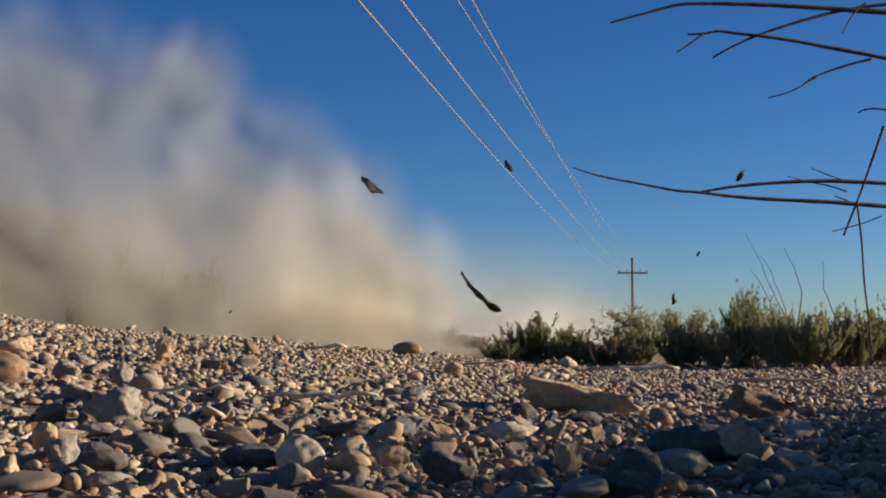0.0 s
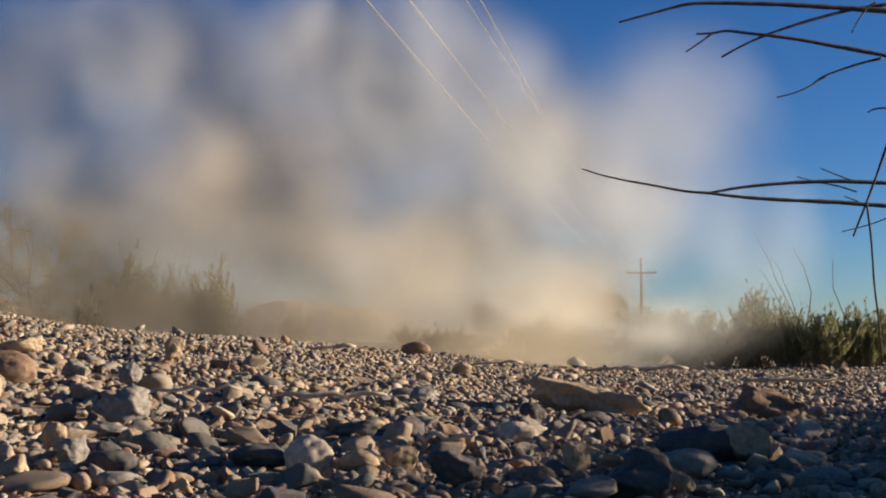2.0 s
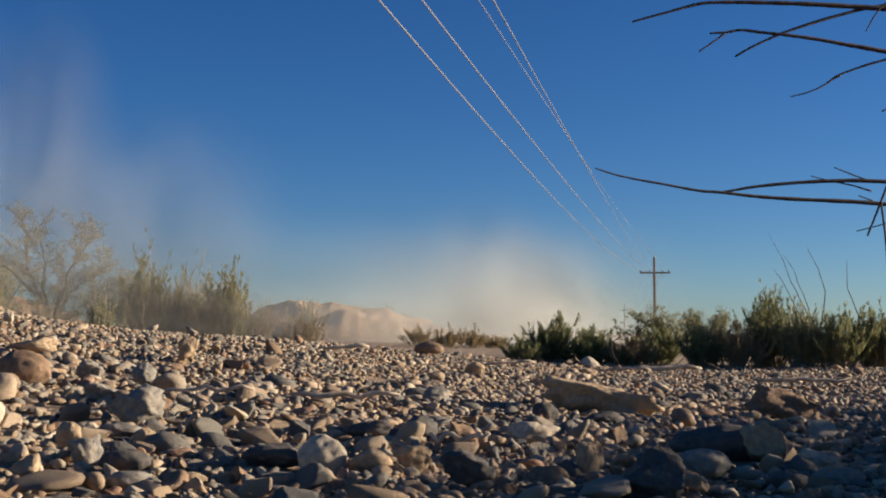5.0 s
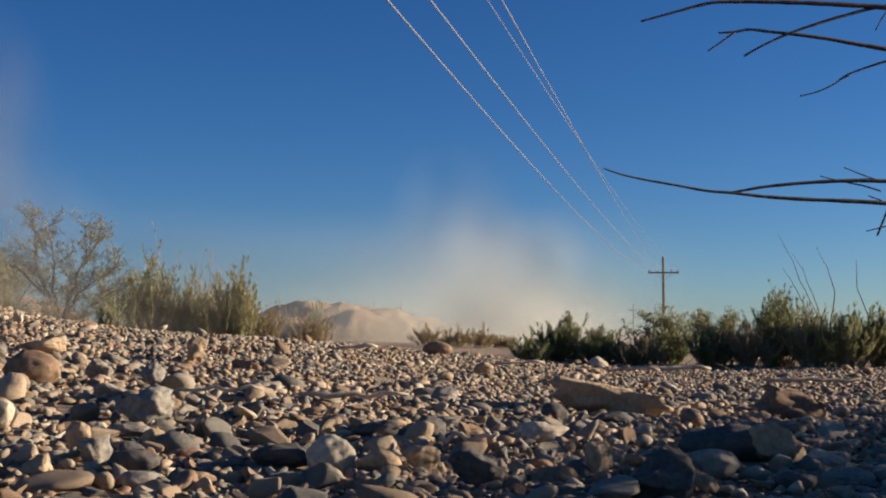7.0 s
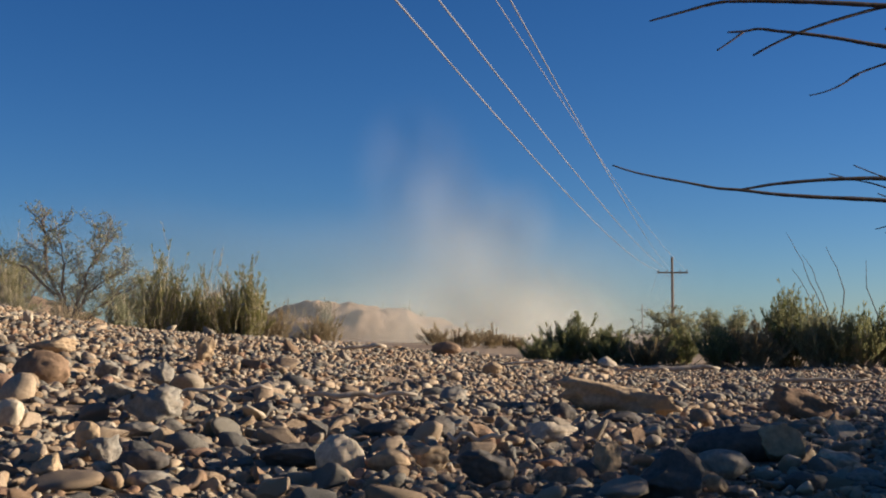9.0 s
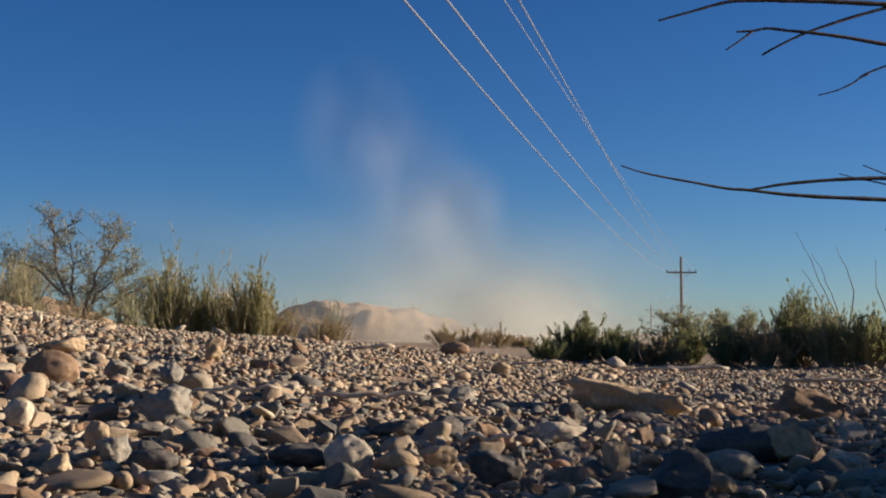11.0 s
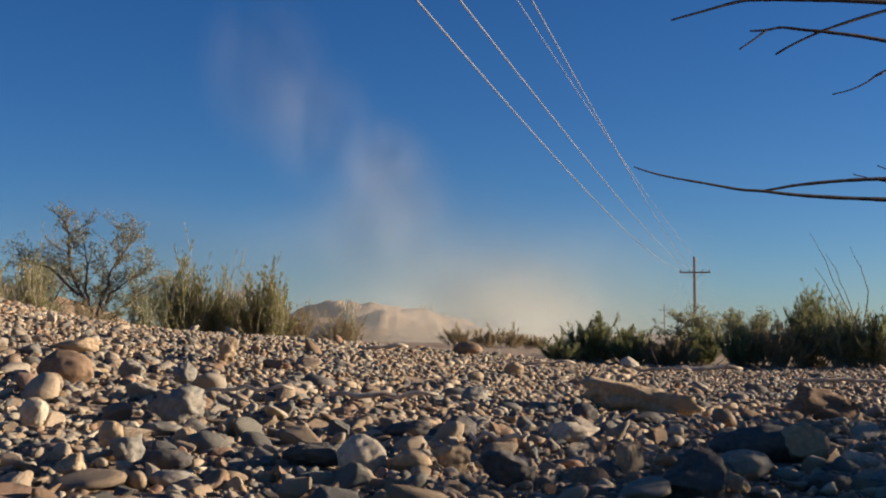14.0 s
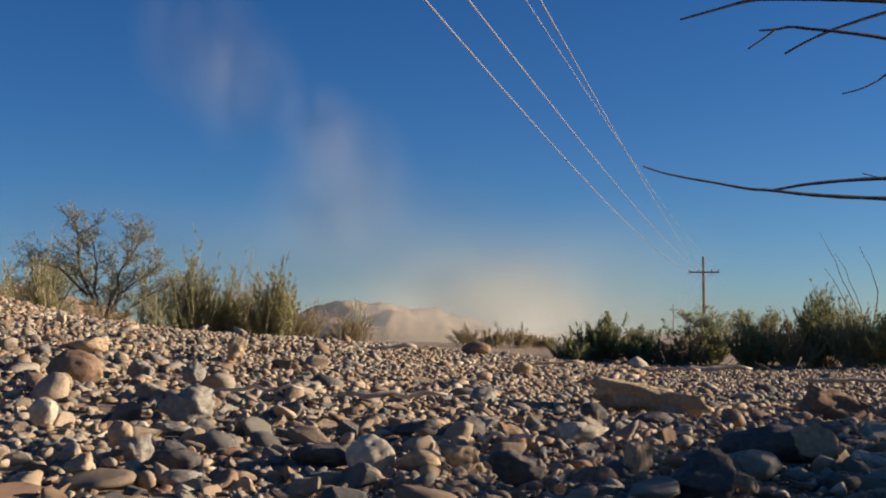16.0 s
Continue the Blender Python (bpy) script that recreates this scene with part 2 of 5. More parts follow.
def rock(name, x, y, w, d, h, mat, label, seed, angular=0.6, turn=0.0, lean=0.0, lift=0.0, tip=0.0):
    """A single stone of w x d x h metres, bedded in the gravel."""
    me = rock_mesh(name, seed, 4, angular, mat)
    co = np.zeros(len(me.vertices) * 3)
    me.vertices.foreach_get("co", co)
    co = co.reshape(-1, 3)
    lo, hi = co.min(0), co.max(0)
    co = (co - (lo + hi) / 2) / (hi - lo) * np.array([w, d, h])
    me.vertices.foreach_set("co", co.ravel())
    me.update()
    ob = new(name, me)
    ob.matrix_world = pose(x, y, ground(x, y) + h * 0.42 + lift, lean, tip, turn)
    TAKEN.append((x, y, w * 0.5, d * 0.5))
    return tagged(ob, label, "rock")


# ---- single stones that stand out of the gravel ----
rock("rock", -1.536, 4.625, 0.217, 0.130, 0.142, BROWN, "smooth rounded brown boulder bedded in gravel", 51, 0.25, 0, 0, 0)
rock("rock", -0.912, 3.810, 0.178, 0.142, 0.128, GREY, "blocky grey stone with rough faces", 52, 0.95, 0, 0, 0)
rock("rock", -1.104, 4.726, 0.092, 0.073, 0.093, GREY, "small grey stone leaning on a larger one", 53, 0.6, 0, 0, 0.02)
rock("rock", -1.824, 5.602, 0.239, 0.119, 0.074, TAN, "flat tan slab lying on gravel", 54, 0.8, 0, 0, 0)
rock("rock", -1.360, 4.911, 0.112, 0.089, 0.099, GREY, "angular grey stone in the gravel", 55, 0.9, 0, 0, 0)
rock("rock", -0.700, 2.829, 0.120, 0.084, 0.058, DARK, "smooth dark grey oval cobble", 56, 0.15, 0, 0, 0)
rock("rock", -0.642, 2.626, 0.106, 0.075, 0.042, GREY, "smooth flat grey cobble", 57, 0.2, 0, 0, 0)
rock("rock", -0.252, 2.893, 0.117, 0.094, 0.102, PALE, "pale rounded cobble lit by low sun", 58, 0.5, 0, 0, 0)
rock("rock", -0.136, 2.885, 0.103, 0.072, 0.064, TAN, "tan oval cobble beside a pale one", 59, 0.3, 0, 0, 0)
rock("rock", 0.082, 2.656, 0.128, 0.102, 0.087, DARK, "dark grey angular stone in shade", 60, 0.9, 0, 0, 0)
rock("rock", 0.303, 3.588, 0.161, 0.081, 0.072, PALE, "pale flat slab resting on gravel", 61, 0.8, 0, 0, 0)
rock("rock", 0.090, 3.366, 0.091, 0.073, 0.075, BROWN, "reddish brown pointed stone", 62, 0.9, 0, 0, 0)
rock("rock", 0.691, 4.877, 0.50, 0.26, 0.15, TAN, "long rough tan sandstone block", 63, 1.0, -24, -10, -0.01, 4)
rock("rock", 1.357, 4.707, 0.28, 0.16, 0.13, BROWN, "wedge-shaped brown rock on the gravel", 64, 1.0, 0, 0, 0, 18)
rock("rock", 0.778, 3.344, 0.253, 0.126, 0.109, DARK, "long dark slab with a rounded end", 65, 0.4, -6, 0, 0)
rock("rock", 0.896, 3.295, 0.124, 0.099, 0.118, TAN, "tan worn stone behind a dark slab", 66, 0.8, 0, 0, 0)
rock("rock", 0.624, 2.818, 0.136, 0.108, 0.082, GREY, "grey rounded cobble in shade", 67, 0.4, 0, 0, 0)
rock("rock", 0.443, 2.503, 0.153, 0.123, 0.125, DARK, "large dark block close to the ground edge", 68, 0.9, 0, 0, 0)
rock("rock", 0.562, 2.595, 0.055, 0.044, 0.048, TAN, "small knobbly tan stone", 69, 0.7, 0, 0, 0)
rock("rock", 0.375, 2.880, 0.071, 0.057, 0.092, TAN, "tan upright stone with a lit flank", 70, 0.8, 0, 0, 0)
rock("rock", 0.995, 3.127, 0.097, 0.077, 0.056, PALE, "worn pale stone in half shade", 71, 0.6, 0, 0, 0)
rock("rock", 0.960, 2.825, 0.089, 0.071, 0.045, GREY, "flat grey cobble in half shade", 72, 0.5, 0, 0, 0)
rock("rock", -0.008, 9.660, 0.243, 0.170, 0.118, BROWN, "rounded brown rock at the edge of the gravel", 73, 0.3, 0, 0, 0)
rock("rock", 1.422, 10.849, 0.174, 0.139, 0.115, PALE, "pale stone before the shrubs", 74, 0.6, 0, 0, 0)
rock("rock", -2.244, 6.516, 0.057, 0.046, 0.087, PALE, "small upright stone on the gravel crest", 75, 0.7, 0, 0, 0)
rock("rock", -1.140, 5.767, 0.095, 0.076, 0.135, TAN, "tan angular stone on the bank", 76, 0.9, 0, 0, 0)
rock("rock", -0.739, 3.198, 0.064, 0.051, 0.065, TAN, "round tan cobble with a flat face", 77, 0.4, 0, 0, 0)
rock("rock", -0.923, 3.160, 0.070, 0.056, 0.084, TAN, "pitted tan stone on the bank", 78, 0.7, 0, 0, 0)
rock("rock", -1.272, 3.562, 0.078, 0.062, 0.089, PALE, "pale rounded stone at the bank foot", 79, 0.4, 0, 0, 0)
rock("rock", -0.678, 3.538, 0.063, 0.051, 0.090, TAN, "leaning tan stone with a lit flank", 80, 0.9, 0, 0, 0)
rock("rock", -0.875, 3.485, 0.143, 0.072, 0.052, GREY, "flat grey slab on smaller stones", 81, 0.9, 0, 0, 0)
rock("rock", -1.121, 4.218, 0.137, 0.109, 0.083, GREY, "broken grey stone with a flat top", 82, 0.95, 0, 0, 0)
rock("rock", -0.679, 4.859, 0.141, 0.113, 0.064, PALE, "cluster of pale broken stone", 83, 0.8, 0, 0, 0)
rock("rock", 0.019, 4.955, 0.125, 0.100, 0.074, GREY, "grey block in the gravel", 84, 0.8, 0, 0, 0)
rock("rock", 0.259, 7.033, 0.119, 0.096, 0.086, TAN, "small tan block in the gravel", 85, 0.7, 0, 0, 0)
rock("rock", 0.420, 4.447, 0.097, 0.078, 0.076, DARK, "dark oval stone beside sandstone", 86, 0.5, 0, 0, 0)
rock("rock", 0.628, 4.399, 0.138, 0.111, 0.051, DARK, "flat dark stone below sandstone", 87, 0.5, 0, 0, 0)
rock("rock", -0.034, 3.592, 0.113, 0.090, 0.076, DARK, "dark rounded stone in shade", 88, 0.5, 0, 0, 0)
rock("rock", -0.177, 3.558, 0.137, 0.110, 0.056, DARK, "dark flat stone in shade", 89, 0.5, 0, 0, 0)
rock("rock", -0.378, 2.931, 0.148, 0.089, 0.062, DARK, "low dark slab in shade", 90, 0.6, 0, 0, 0)
rock("rock", -0.044, 2.928, 0.099, 0.079, 0.070, TAN, "crumbling tan stone in half shade", 91, 0.9, 0, 0, 0)
rock("rock", 0.267, 2.772, 0.114, 0.091, 0.051, BROWN, "brown flattened cobble in shade", 92, 0.5, 0, 0, 0)
rock("rock", -0.817, 2.924, 0.085, 0.068, 0.077, GREY, "grey pointed stone leaning in gravel", 93, 0.95, 0, 0, 0)
rock("rock", -0.910, 2.779, 0.067, 0.054, 0.055, TAN, "knobbly tan stone low in gravel", 94, 0.7, 0, 0, 0)


def gravel():
    """The gravel bar: the stones nearest the camera are pieces, the rest one joined mass."""
    rnd = random.Random(11)
    fine = [rock_mesh("stone", 200 + i, 2, 1.0 if i % 3 else 0.5, PIECE) for i in range(24)]
    rough = [rock_mesh("stone", 240 + i, 3, 1.0 if i % 3 else 0.5, PIECE) for i in range(24)]
    coarse = [rock_mesh("pebble", 300 + i, 1, 0.9) for i in range(10)]
    arrays = {}
    for me in fine + rough + coarse:
        co = np.zeros(len(me.vertices) * 3)
        me.vertices.foreach_get("co", co)
        arrays[me.name] = (co.reshape(-1, 3), np.array([p.vertices[:] for p in me.polygons]))
    holder = tagged(new("gravel_bar"), "bar of loose grey and tan river gravel", "gravel", kind="structure")
    vs, fs, count, pieces = [], [], 0, 0
    cells = {}
    # big stones first, then smaller ones into the gaps
    for size_lo, size_hi, density, tries in ((0.030, 0.052, 22, 1), (0.011, 0.026, 760, 1), (0.008, 0.014, 900, 1), (0.004, 0.008, 1500, 1)):
        y = 2.1
        while y < 13.5:
            half = 0.43 * y + 0.25
            n = int(density * 2 * half * 0.1 * (1.0 if y < 8 else 0.8))
            for _ in range(n):
                px, py = rnd.uniform(-half, half), y + rnd.uniform(0, 0.1)
                if py > crest(px) + 2.2:
                    continue
                r = rnd.uniform(size_lo, size_hi) * (1.25 if px < -0.5 and rnd.random() < 0.4 else 1.0)
                if (size_hi < 0.01 and py > 4.2) or (size_lo > 0.01 and py > 5.5 and r > 0.024 and rnd.random() < 0.8):
                    continue
                # open sandy patches
                if noise.noise((px * 1.9, py * 1.9, 7.0)) > 0.30 and rnd.random() < 0.75:
                    continue
                if any((px - a) ** 2 / (c * 0.9 + r * 0.5) ** 2 + (py - b) ** 2 / (d * 0.9 + r * 0.5) ** 2 < 1 for a, b, c, d in TAKEN):
                    continue
                key = (int(px / 0.12 + 500), int(py / 0.12))
                near = [s for i in (-1, 0, 1) for j in (-1, 0, 1) for s in cells.get((key[0] + i, key[1] + j), ())]
                if any((px - a) ** 2 + (py - b) ** 2 < (0.66 * (r + c)) ** 2 for a, b, c in near):
                    continue
                cells.setdefault(key, []).append((px, py, r))
                flat = rnd.uniform(0.40, 0.85)
                m = (Matrix.Translation((px, py, ground(px, py) + r * flat * rnd.uniform(0.1, 0.7)))
                     @ Euler((rnd.gauss(0, 0.3), rnd.gauss(0, 0.3), rnd.uniform(0, 6.28))).to_matrix().to_4x4()
                     @ Matrix.Diagonal((r * rnd.uniform(1.1, 1.9), r * rnd.uniform(0.9, 1.3), r * 1.15 * flat, 1)))
                if size_lo > 0.01 and r > 0.017 and py < 3.9 and pieces < 300:
                    ob = new("stone", rnd.choice(rough))
                    ob.parent, ob.matrix_world = holder, m
                    pieces += 1
                    continue
                pool = coarse if py > 7 or r < 0.013 else rough if py < 4.6 and r > 0.02 else fine
                co, fa = arrays[rnd.choice(pool).name]
                mm = np.array(m)
                vs.append(co @ mm[:3, :3].T + mm[:3, 3])
                fs.append(fa + count)
                count += len(co)
            y += 0.1
    v, f = np.concatenate(vs), np.concatenate(fs)
    me = bpy.data.meshes.new("gravel_mass")
    me.vertices.add(len(v))
    me.vertices.foreach_set("co", v.ravel())
    me.loops.add(f.size)
    me.loops.foreach_set("vertex_index", f.ravel().astype(np.int32))
    me.polygons.add(len(f))
    me.polygons.foreach_set("loop_start", np.arange(0, f.size, 3, dtype=np.int32))
    me.update(calc_edges=True)
    me.materials.append(GRAVEL)
    part("gravel_mass", me, holder, "countless small loose river stones", "stuff")
    return holder


# ---- plants ----
def shrub(name, seed, height, width, mat, label, stems=46, leaves=26, leaf=0.055, bare=0.0, group="desert shrubs"):
    """A broom-like desert shrub: fanned crooked stems with side twigs, set with narrow leaves."""
    rnd = random.Random(seed)
    wood, green = Soup(), Soup()
    t = 0.0045 * (0.6 + height)
    clumps = [(rnd.uniform(0, 6.28), rnd.uniform(0.55, 1.05)) for _ in range(5)]
    for _ in range(int(stems * 0.8)):
        a, q = rnd.uniform(0, 6.28), rnd.random() ** 0.6
        tall = max(c[1] * math.exp(-(math.remainder(a - c[0], 2 * math.pi)) ** 2 / 0.5) for c in clumps)
        root = Vector((math.cos(a), math.sin(a), 0)) * 0.16 * width * q
        out = Vector((math.cos(a), math.sin(a), 0)) * width * 0.50 * q * rnd.uniform(0.6, 1.1)
        h = height * (rnd.uniform(0.25, 0.6) + 0.5 * max(tall, 0.25) * rnd.random() ** 0.5) * (1 - 0.25 * q * q)
        bend = Vector((rnd.gauss(0, 0.09), rnd.gauss(0, 0.09), 0)) * height
        pts = [root + (out - root) * (u ** 1.2) + bend * u * (1 - u) * 2 + Vector((rnd.gauss(0, 0.012) * height, rnd.gauss(0, 0.012) * height, h * u - 0.03))
               for u in (0, 0.2, 0.4, 0.6, 0.8, 1.0)]
        wood.tube(pts, [t, t * 0.85, t * 0.7, t * 0.55, t * 0.4, t * 0.15], 3, False)
        twigs = [pts[2:]]
        for _ in range(4):
            i = rnd.randint(1, 4)
            p = pts[i].lerp(pts[i + 1], rnd.random())
            d = (pts[i + 1] - pts[i]).normalized() + Vector((rnd.gauss(0, 0.26), rnd.gauss(0, 0.26), rnd.gauss(0.1, 0.15)))
            e = p + d.normalized() * height * rnd.uniform(0.10, 0.24)
            side = [p, p.lerp(e, 0.5) + Vector((0, 0, -0.01 * height)), e + Vector((0, 0, 0.03 * height))]
            wood.tube(side, [t * 0.4, t * 0.3, t * 0.12], 3, False)
            twigs.append(side)
        if rnd.random() < bare:
            continue
        for _ in range(int(leaves * 1.25)):
            line = rnd.choice(twigs)
            w = rnd.random() * (len(line) - 1)
            i = min(len(line) - 2, int(w))
            p = line[i].lerp(line[i + 1], w - i)
            d = (line[i + 1] - line[i]).normalized()
            for _ in range(2):
                e = d + Vector((rnd.gauss(0, 0.32), rnd.gauss(0, 0.32), rnd.gauss(0.15, 0.25)))
                green.leaf(p + Vector((rnd.gauss(0, 0.006), rnd.gauss(0, 0.006), 0)), e, leaf * rnd.uniform(0.5, 1.1), leaf * 0.085, rnd)
    ob = new(name)
    part("woody_base", wood.mesh("woody_base", STALK), ob)
    if green.f:
        part("foliage", green.mesh("foliage", mat), ob, kind="stuff")
    return tagged(ob, label, "shrub", group)


def grow(wood, tips, p, d, length, r, level, rnd, spread, lift):
    pts, n = [p], 5
    for i in range(n):
        d = (d + Vector((rnd.gauss(0, 0.16), rnd.gauss(0, 0.16), rnd.gauss(lift, 0.1)))).normalized()
        pts.append(pts[-1] + d * length / n)
    wood.tube(pts, [r * (1 - 0.55 * i / n) for i in range(n + 1)], 5 if level > 1 else 3, False)
    tips.append((pts, level))
    if level:
        for k in range(rnd.randint(3, 5)):
            i = rnd.randint(2, n)
            a = Vector((rnd.gauss(0, 1), rnd.gauss(0, 1), rnd.gauss(0.3, 0.6))).normalized()
            grow(wood, tips, pts[i], (d * (1 - spread) + a * spread).normalized(), length * rnd.uniform(0.5, 0.75), r * 0.5, level - 1, rnd, spread, lift)


def small_tree(name, seed, height, mat, label, trunks=4, leaf=0.05, leaves=16):
    """An open desert tree with crooked limbs and thin clumps of leaves."""
    rnd = random.Random(seed)
    wood, green, tips = Soup(), Soup(), []
    for k in range(trunks):
        a = 6.28 * k / trunks + rnd.uniform(-0.4, 0.4)
        d = Vector((math.cos(a) * 0.75, math.sin(a) * 0.5, 1.0)).normalized()
        grow(wood, tips, Vector((0.05 * math.cos(a), 0.05 * math.sin(a), -0.05)), d, height * rnd.uniform(0.4, 0.55), 0.018 * height, 3, rnd, 0.55, 0.07)
    for pts, level in tips:
        if level > 1:
            continue
        for _ in range(leaves if rnd.random() < 0.8 else 2):
            i = rnd.randint(1, 4)
            p = pts[i].lerp(pts[i + 1], rnd.random()) + Vector((rnd.gauss(0, 0.02), rnd.gauss(0, 0.02), rnd.gauss(0, 0.02))) * height
            green.leaf(p, Vector((rnd.gauss(0, 1), rnd.gauss(0, 1), rnd.gauss(0.3, 0.8))), leaf * rnd.uniform(0.6, 1.3), leaf * 0.18, rnd)
    ob = new(name)
    part("trunk", wood.mesh("trunk", BARK), ob)
    part("crown", green.mesh("crown", mat), ob, kind="stuff")
    return tagged(ob, label, "tree")


def crooked_tree(name, seed, limbs, mat, label, leaf=0.05, leaves=13):
    """An open desert tree whose main limbs follow given bends; side branches grow from them."""
    rnd = random.Random(seed)
    wood, green, tips = Soup(), Soup(), []
    for line, r in limbs:
        fine = []
        for a, b in zip(line, line[1:]):
            for k in range(3):
                p = Vector((a[0], 0.0, a[1])).lerp(Vector((b[0], 0.0, b[1])), k / 3)
                fine.append(p + Vector((rnd.gauss(0, 0.015), 0.25 * math.sin(seed + 3 * r * 60 + p.z * 1.5) * p.z * 0.5, rnd.gauss(0, 0.015))))
        m = len(fine) - 1
        wood.tube(fine, [r * (1 - 0.7 * i / m) for i in range(m + 1)], 6, False)
        for i in range(2, m + 1):
            for _ in range(2 if i < m else 3):
                d = (fine[i] - fine[i - 1]).normalized()
                side = Vector((rnd.gauss(0, 1), rnd.gauss(0, 1), rnd.gauss(0.35, 0.6))).normalized()
                grow(wood, tips, fine[i], (d * 0.5 + side * 0.8).normalized(), rnd.uniform(0.22, 0.42), r * 0.32, 1, rnd, 0.6, 0.06)
    for pts, level in tips:
        for _ in range(leaves if rnd.random() < 0.75 else 3):
            i = rnd.randint(1, 4)
            p = pts[i].lerp(pts[i + 1], rnd.random()) + Vector((rnd.gauss(0, 0.025), rnd.gauss(0, 0.025), rnd.gauss(0, 0.025)))
            green.leaf(p, Vector((rnd.gauss(0, 1), rnd.gauss(0, 1), rnd.gauss(0.3, 0.8))), leaf * rnd.uniform(0.6, 1.3), leaf * 0.2, rnd)
    ob = new(name)
    part("trunk", wood.mesh("trunk", BARK), ob)
    part("crown", green.mesh("crown", mat), ob, kind="stuff")
    return tagged(ob, label, "tree")


def put(ob, x, y, turn=0.0, sink=0.0):
    ob.matrix_basis = pose(x, y, ground(x, y) - sink, 0, 0, turn)
    return ob


# ---- power line ----
def power_pole(name, x, y, top, arm, label):
    ob = new(name)
    s = Soup()
    s.tube([(0, 0, -0.3), (0, 0, top * 0.5), (0, 0, top)], [0.17, 0.15, 0.12], 12)
    part("pole", s.mesh("pole", POLE_WOOD, True), ob, "weathered round timber pole")
    bm = bmesh.new()
    bmesh.ops.create_cube(bm, size=1.0, matrix=Matrix.Translation((0, -0.2, ARM_Z)) @ Matrix.Diagonal((arm, 0.12, 0.16, 1)))
    bmesh.ops.bevel(bm, geom=bm.edges[:], offset=0.012, segments=1, affect="EDGES")
    me = bpy.data.meshes.new("crossarm")
    bm.to_mesh(me)
    bm.free()
    me.materials.append(POLE_WOOD)
    part("crossarm", me, ob)
    for side in (-1, 1):
        b = Soup()
        b.tube([(side * arm * 0.27, -0.27, ARM_Z - 0.05), (0, -0.2, ARM_Z - 0.75)], [0.022, 0.022], 4)
        part("brace", b.mesh("brace", METAL), ob)
    for k in WIRE_SLOTS:
        b = Soup()
        z = ARM_Z + 0.06
        b.tube([(k, -0.2, z), (k, -0.2, z + 0.08), (k, -0.2, z + 0.09), (k, -0.2, z + 0.16), (k, -0.2, z + 0.17), (k, -0.2, z + 0.24)],
               [0.03, 0.03, 0.075, 0.075, 0.045, 0.055], 8)
        part("insulator", b.mesh("insulator", CERAMIC, True), ob)
    ob.matrix_basis = pose(x, y, 0, 0, 0, 0)
    return tagged(ob, label, "power pole", "poles of the power line")


def wire(a, b, sag, r):
    """A conductor hanging between two insulators."""
    a, b = Vector(a), Vector(b)
    pts = [a.lerp(b, i / 48) - Vector((0, 0, 4 * sag * (i / 48) * (1 - i / 48))) for i in range(49)]
    s = Soup()
    s.tube(pts, [r] * 49, 5)
    return tagged(new("power_line_wire", s.mesh("power_line_wire", METAL, True)), "pale metal conductor strung between poles", "wire", "wires of the power line")


ARM_Z, WIRE_SLOTS = 6.31, (-1.4, -0.55, 0.75, 1.4)
power_pole("power_pole", 22.18, 120.0, 7.87, 3.0, "weathered timber power pole with a crossarm")
power_pole("power_pole", 50.24, 314.4, 7.87, 3.0, "distant timber power pole with a crossarm")
wire((20.78, 119.8, 6.56), (-9.74, -20, 7.90), 1.76, 0.018)
wire((20.78, 119.8, 6.56), (48.84, 314.2, 6.56), 2.2, 0.008)
wire((21.63, 119.8, 6.56), (-9.59, -20, 7.95), 1.19, 0.018)
wire((21.63, 119.8, 6.56), (49.69, 314.2, 6.56), 2.2, 0.008)
wire((23.58, 119.8, 6.56), (-8.90, -20, 8.03), 1.28, 0.010)
wire((23.58, 119.8, 6.56), (51.64, 314.2, 6.56), 2.2, 0.008)
wire((22.18, 119.8, 6.56), (-10.46, -40, 5.28), 1.30, 0.010)
wire((22.18, 119.8, 6.56), (50.24, 314.2, 6.56), 2.2, 0.008)


# ---- dead stems and driftwood ----
def twig(name, pts, r, label):
    n, s = len(pts), Soup()
    fine = []
    for i in range(n - 1):
        for k in range(4):
            p = Vector(pts[i]).lerp(Vector(pts[i + 1]), k / 4)
            fine.append(p + Vector((noise.noise(p * 9), noise.noise(p * 7), 0)) * 0.012)
    fine.append(Vector(pts[-1]))
    m = len(fine) - 1
    s.tube(fine, [r * (1 - 0.75 * i / m) for i in range(m + 1)], 6)
    return tagged(new(name, s.mesh(name, BARK, True)), label, "dead stem")


def driftwood(x, y, length, r, turn, label):
    rnd = random.Random(int(x * 1000))
    s, pts = Soup(), []
    for i in range(9):
        u = (i / 8 - 0.5) * length
        px, py = x + u * math.cos(radians(turn)), y + u * math.sin(radians(turn))
        pts.append((px, py + rnd.gauss(0, 0.02) * length, ground(x, y) + 0.045 + r + rnd.gauss(0, 0.006)))
    s.tube(pts, [r * (0.55 + 0.45 * math.sin(math.pi * (i + 1) / 10)) * rnd.uniform(0.85, 1.15) for i in range(9)], 7)
    return tagged(new("driftwood", s.mesh("driftwood", DEADWOOD, True)), label, "driftwood")


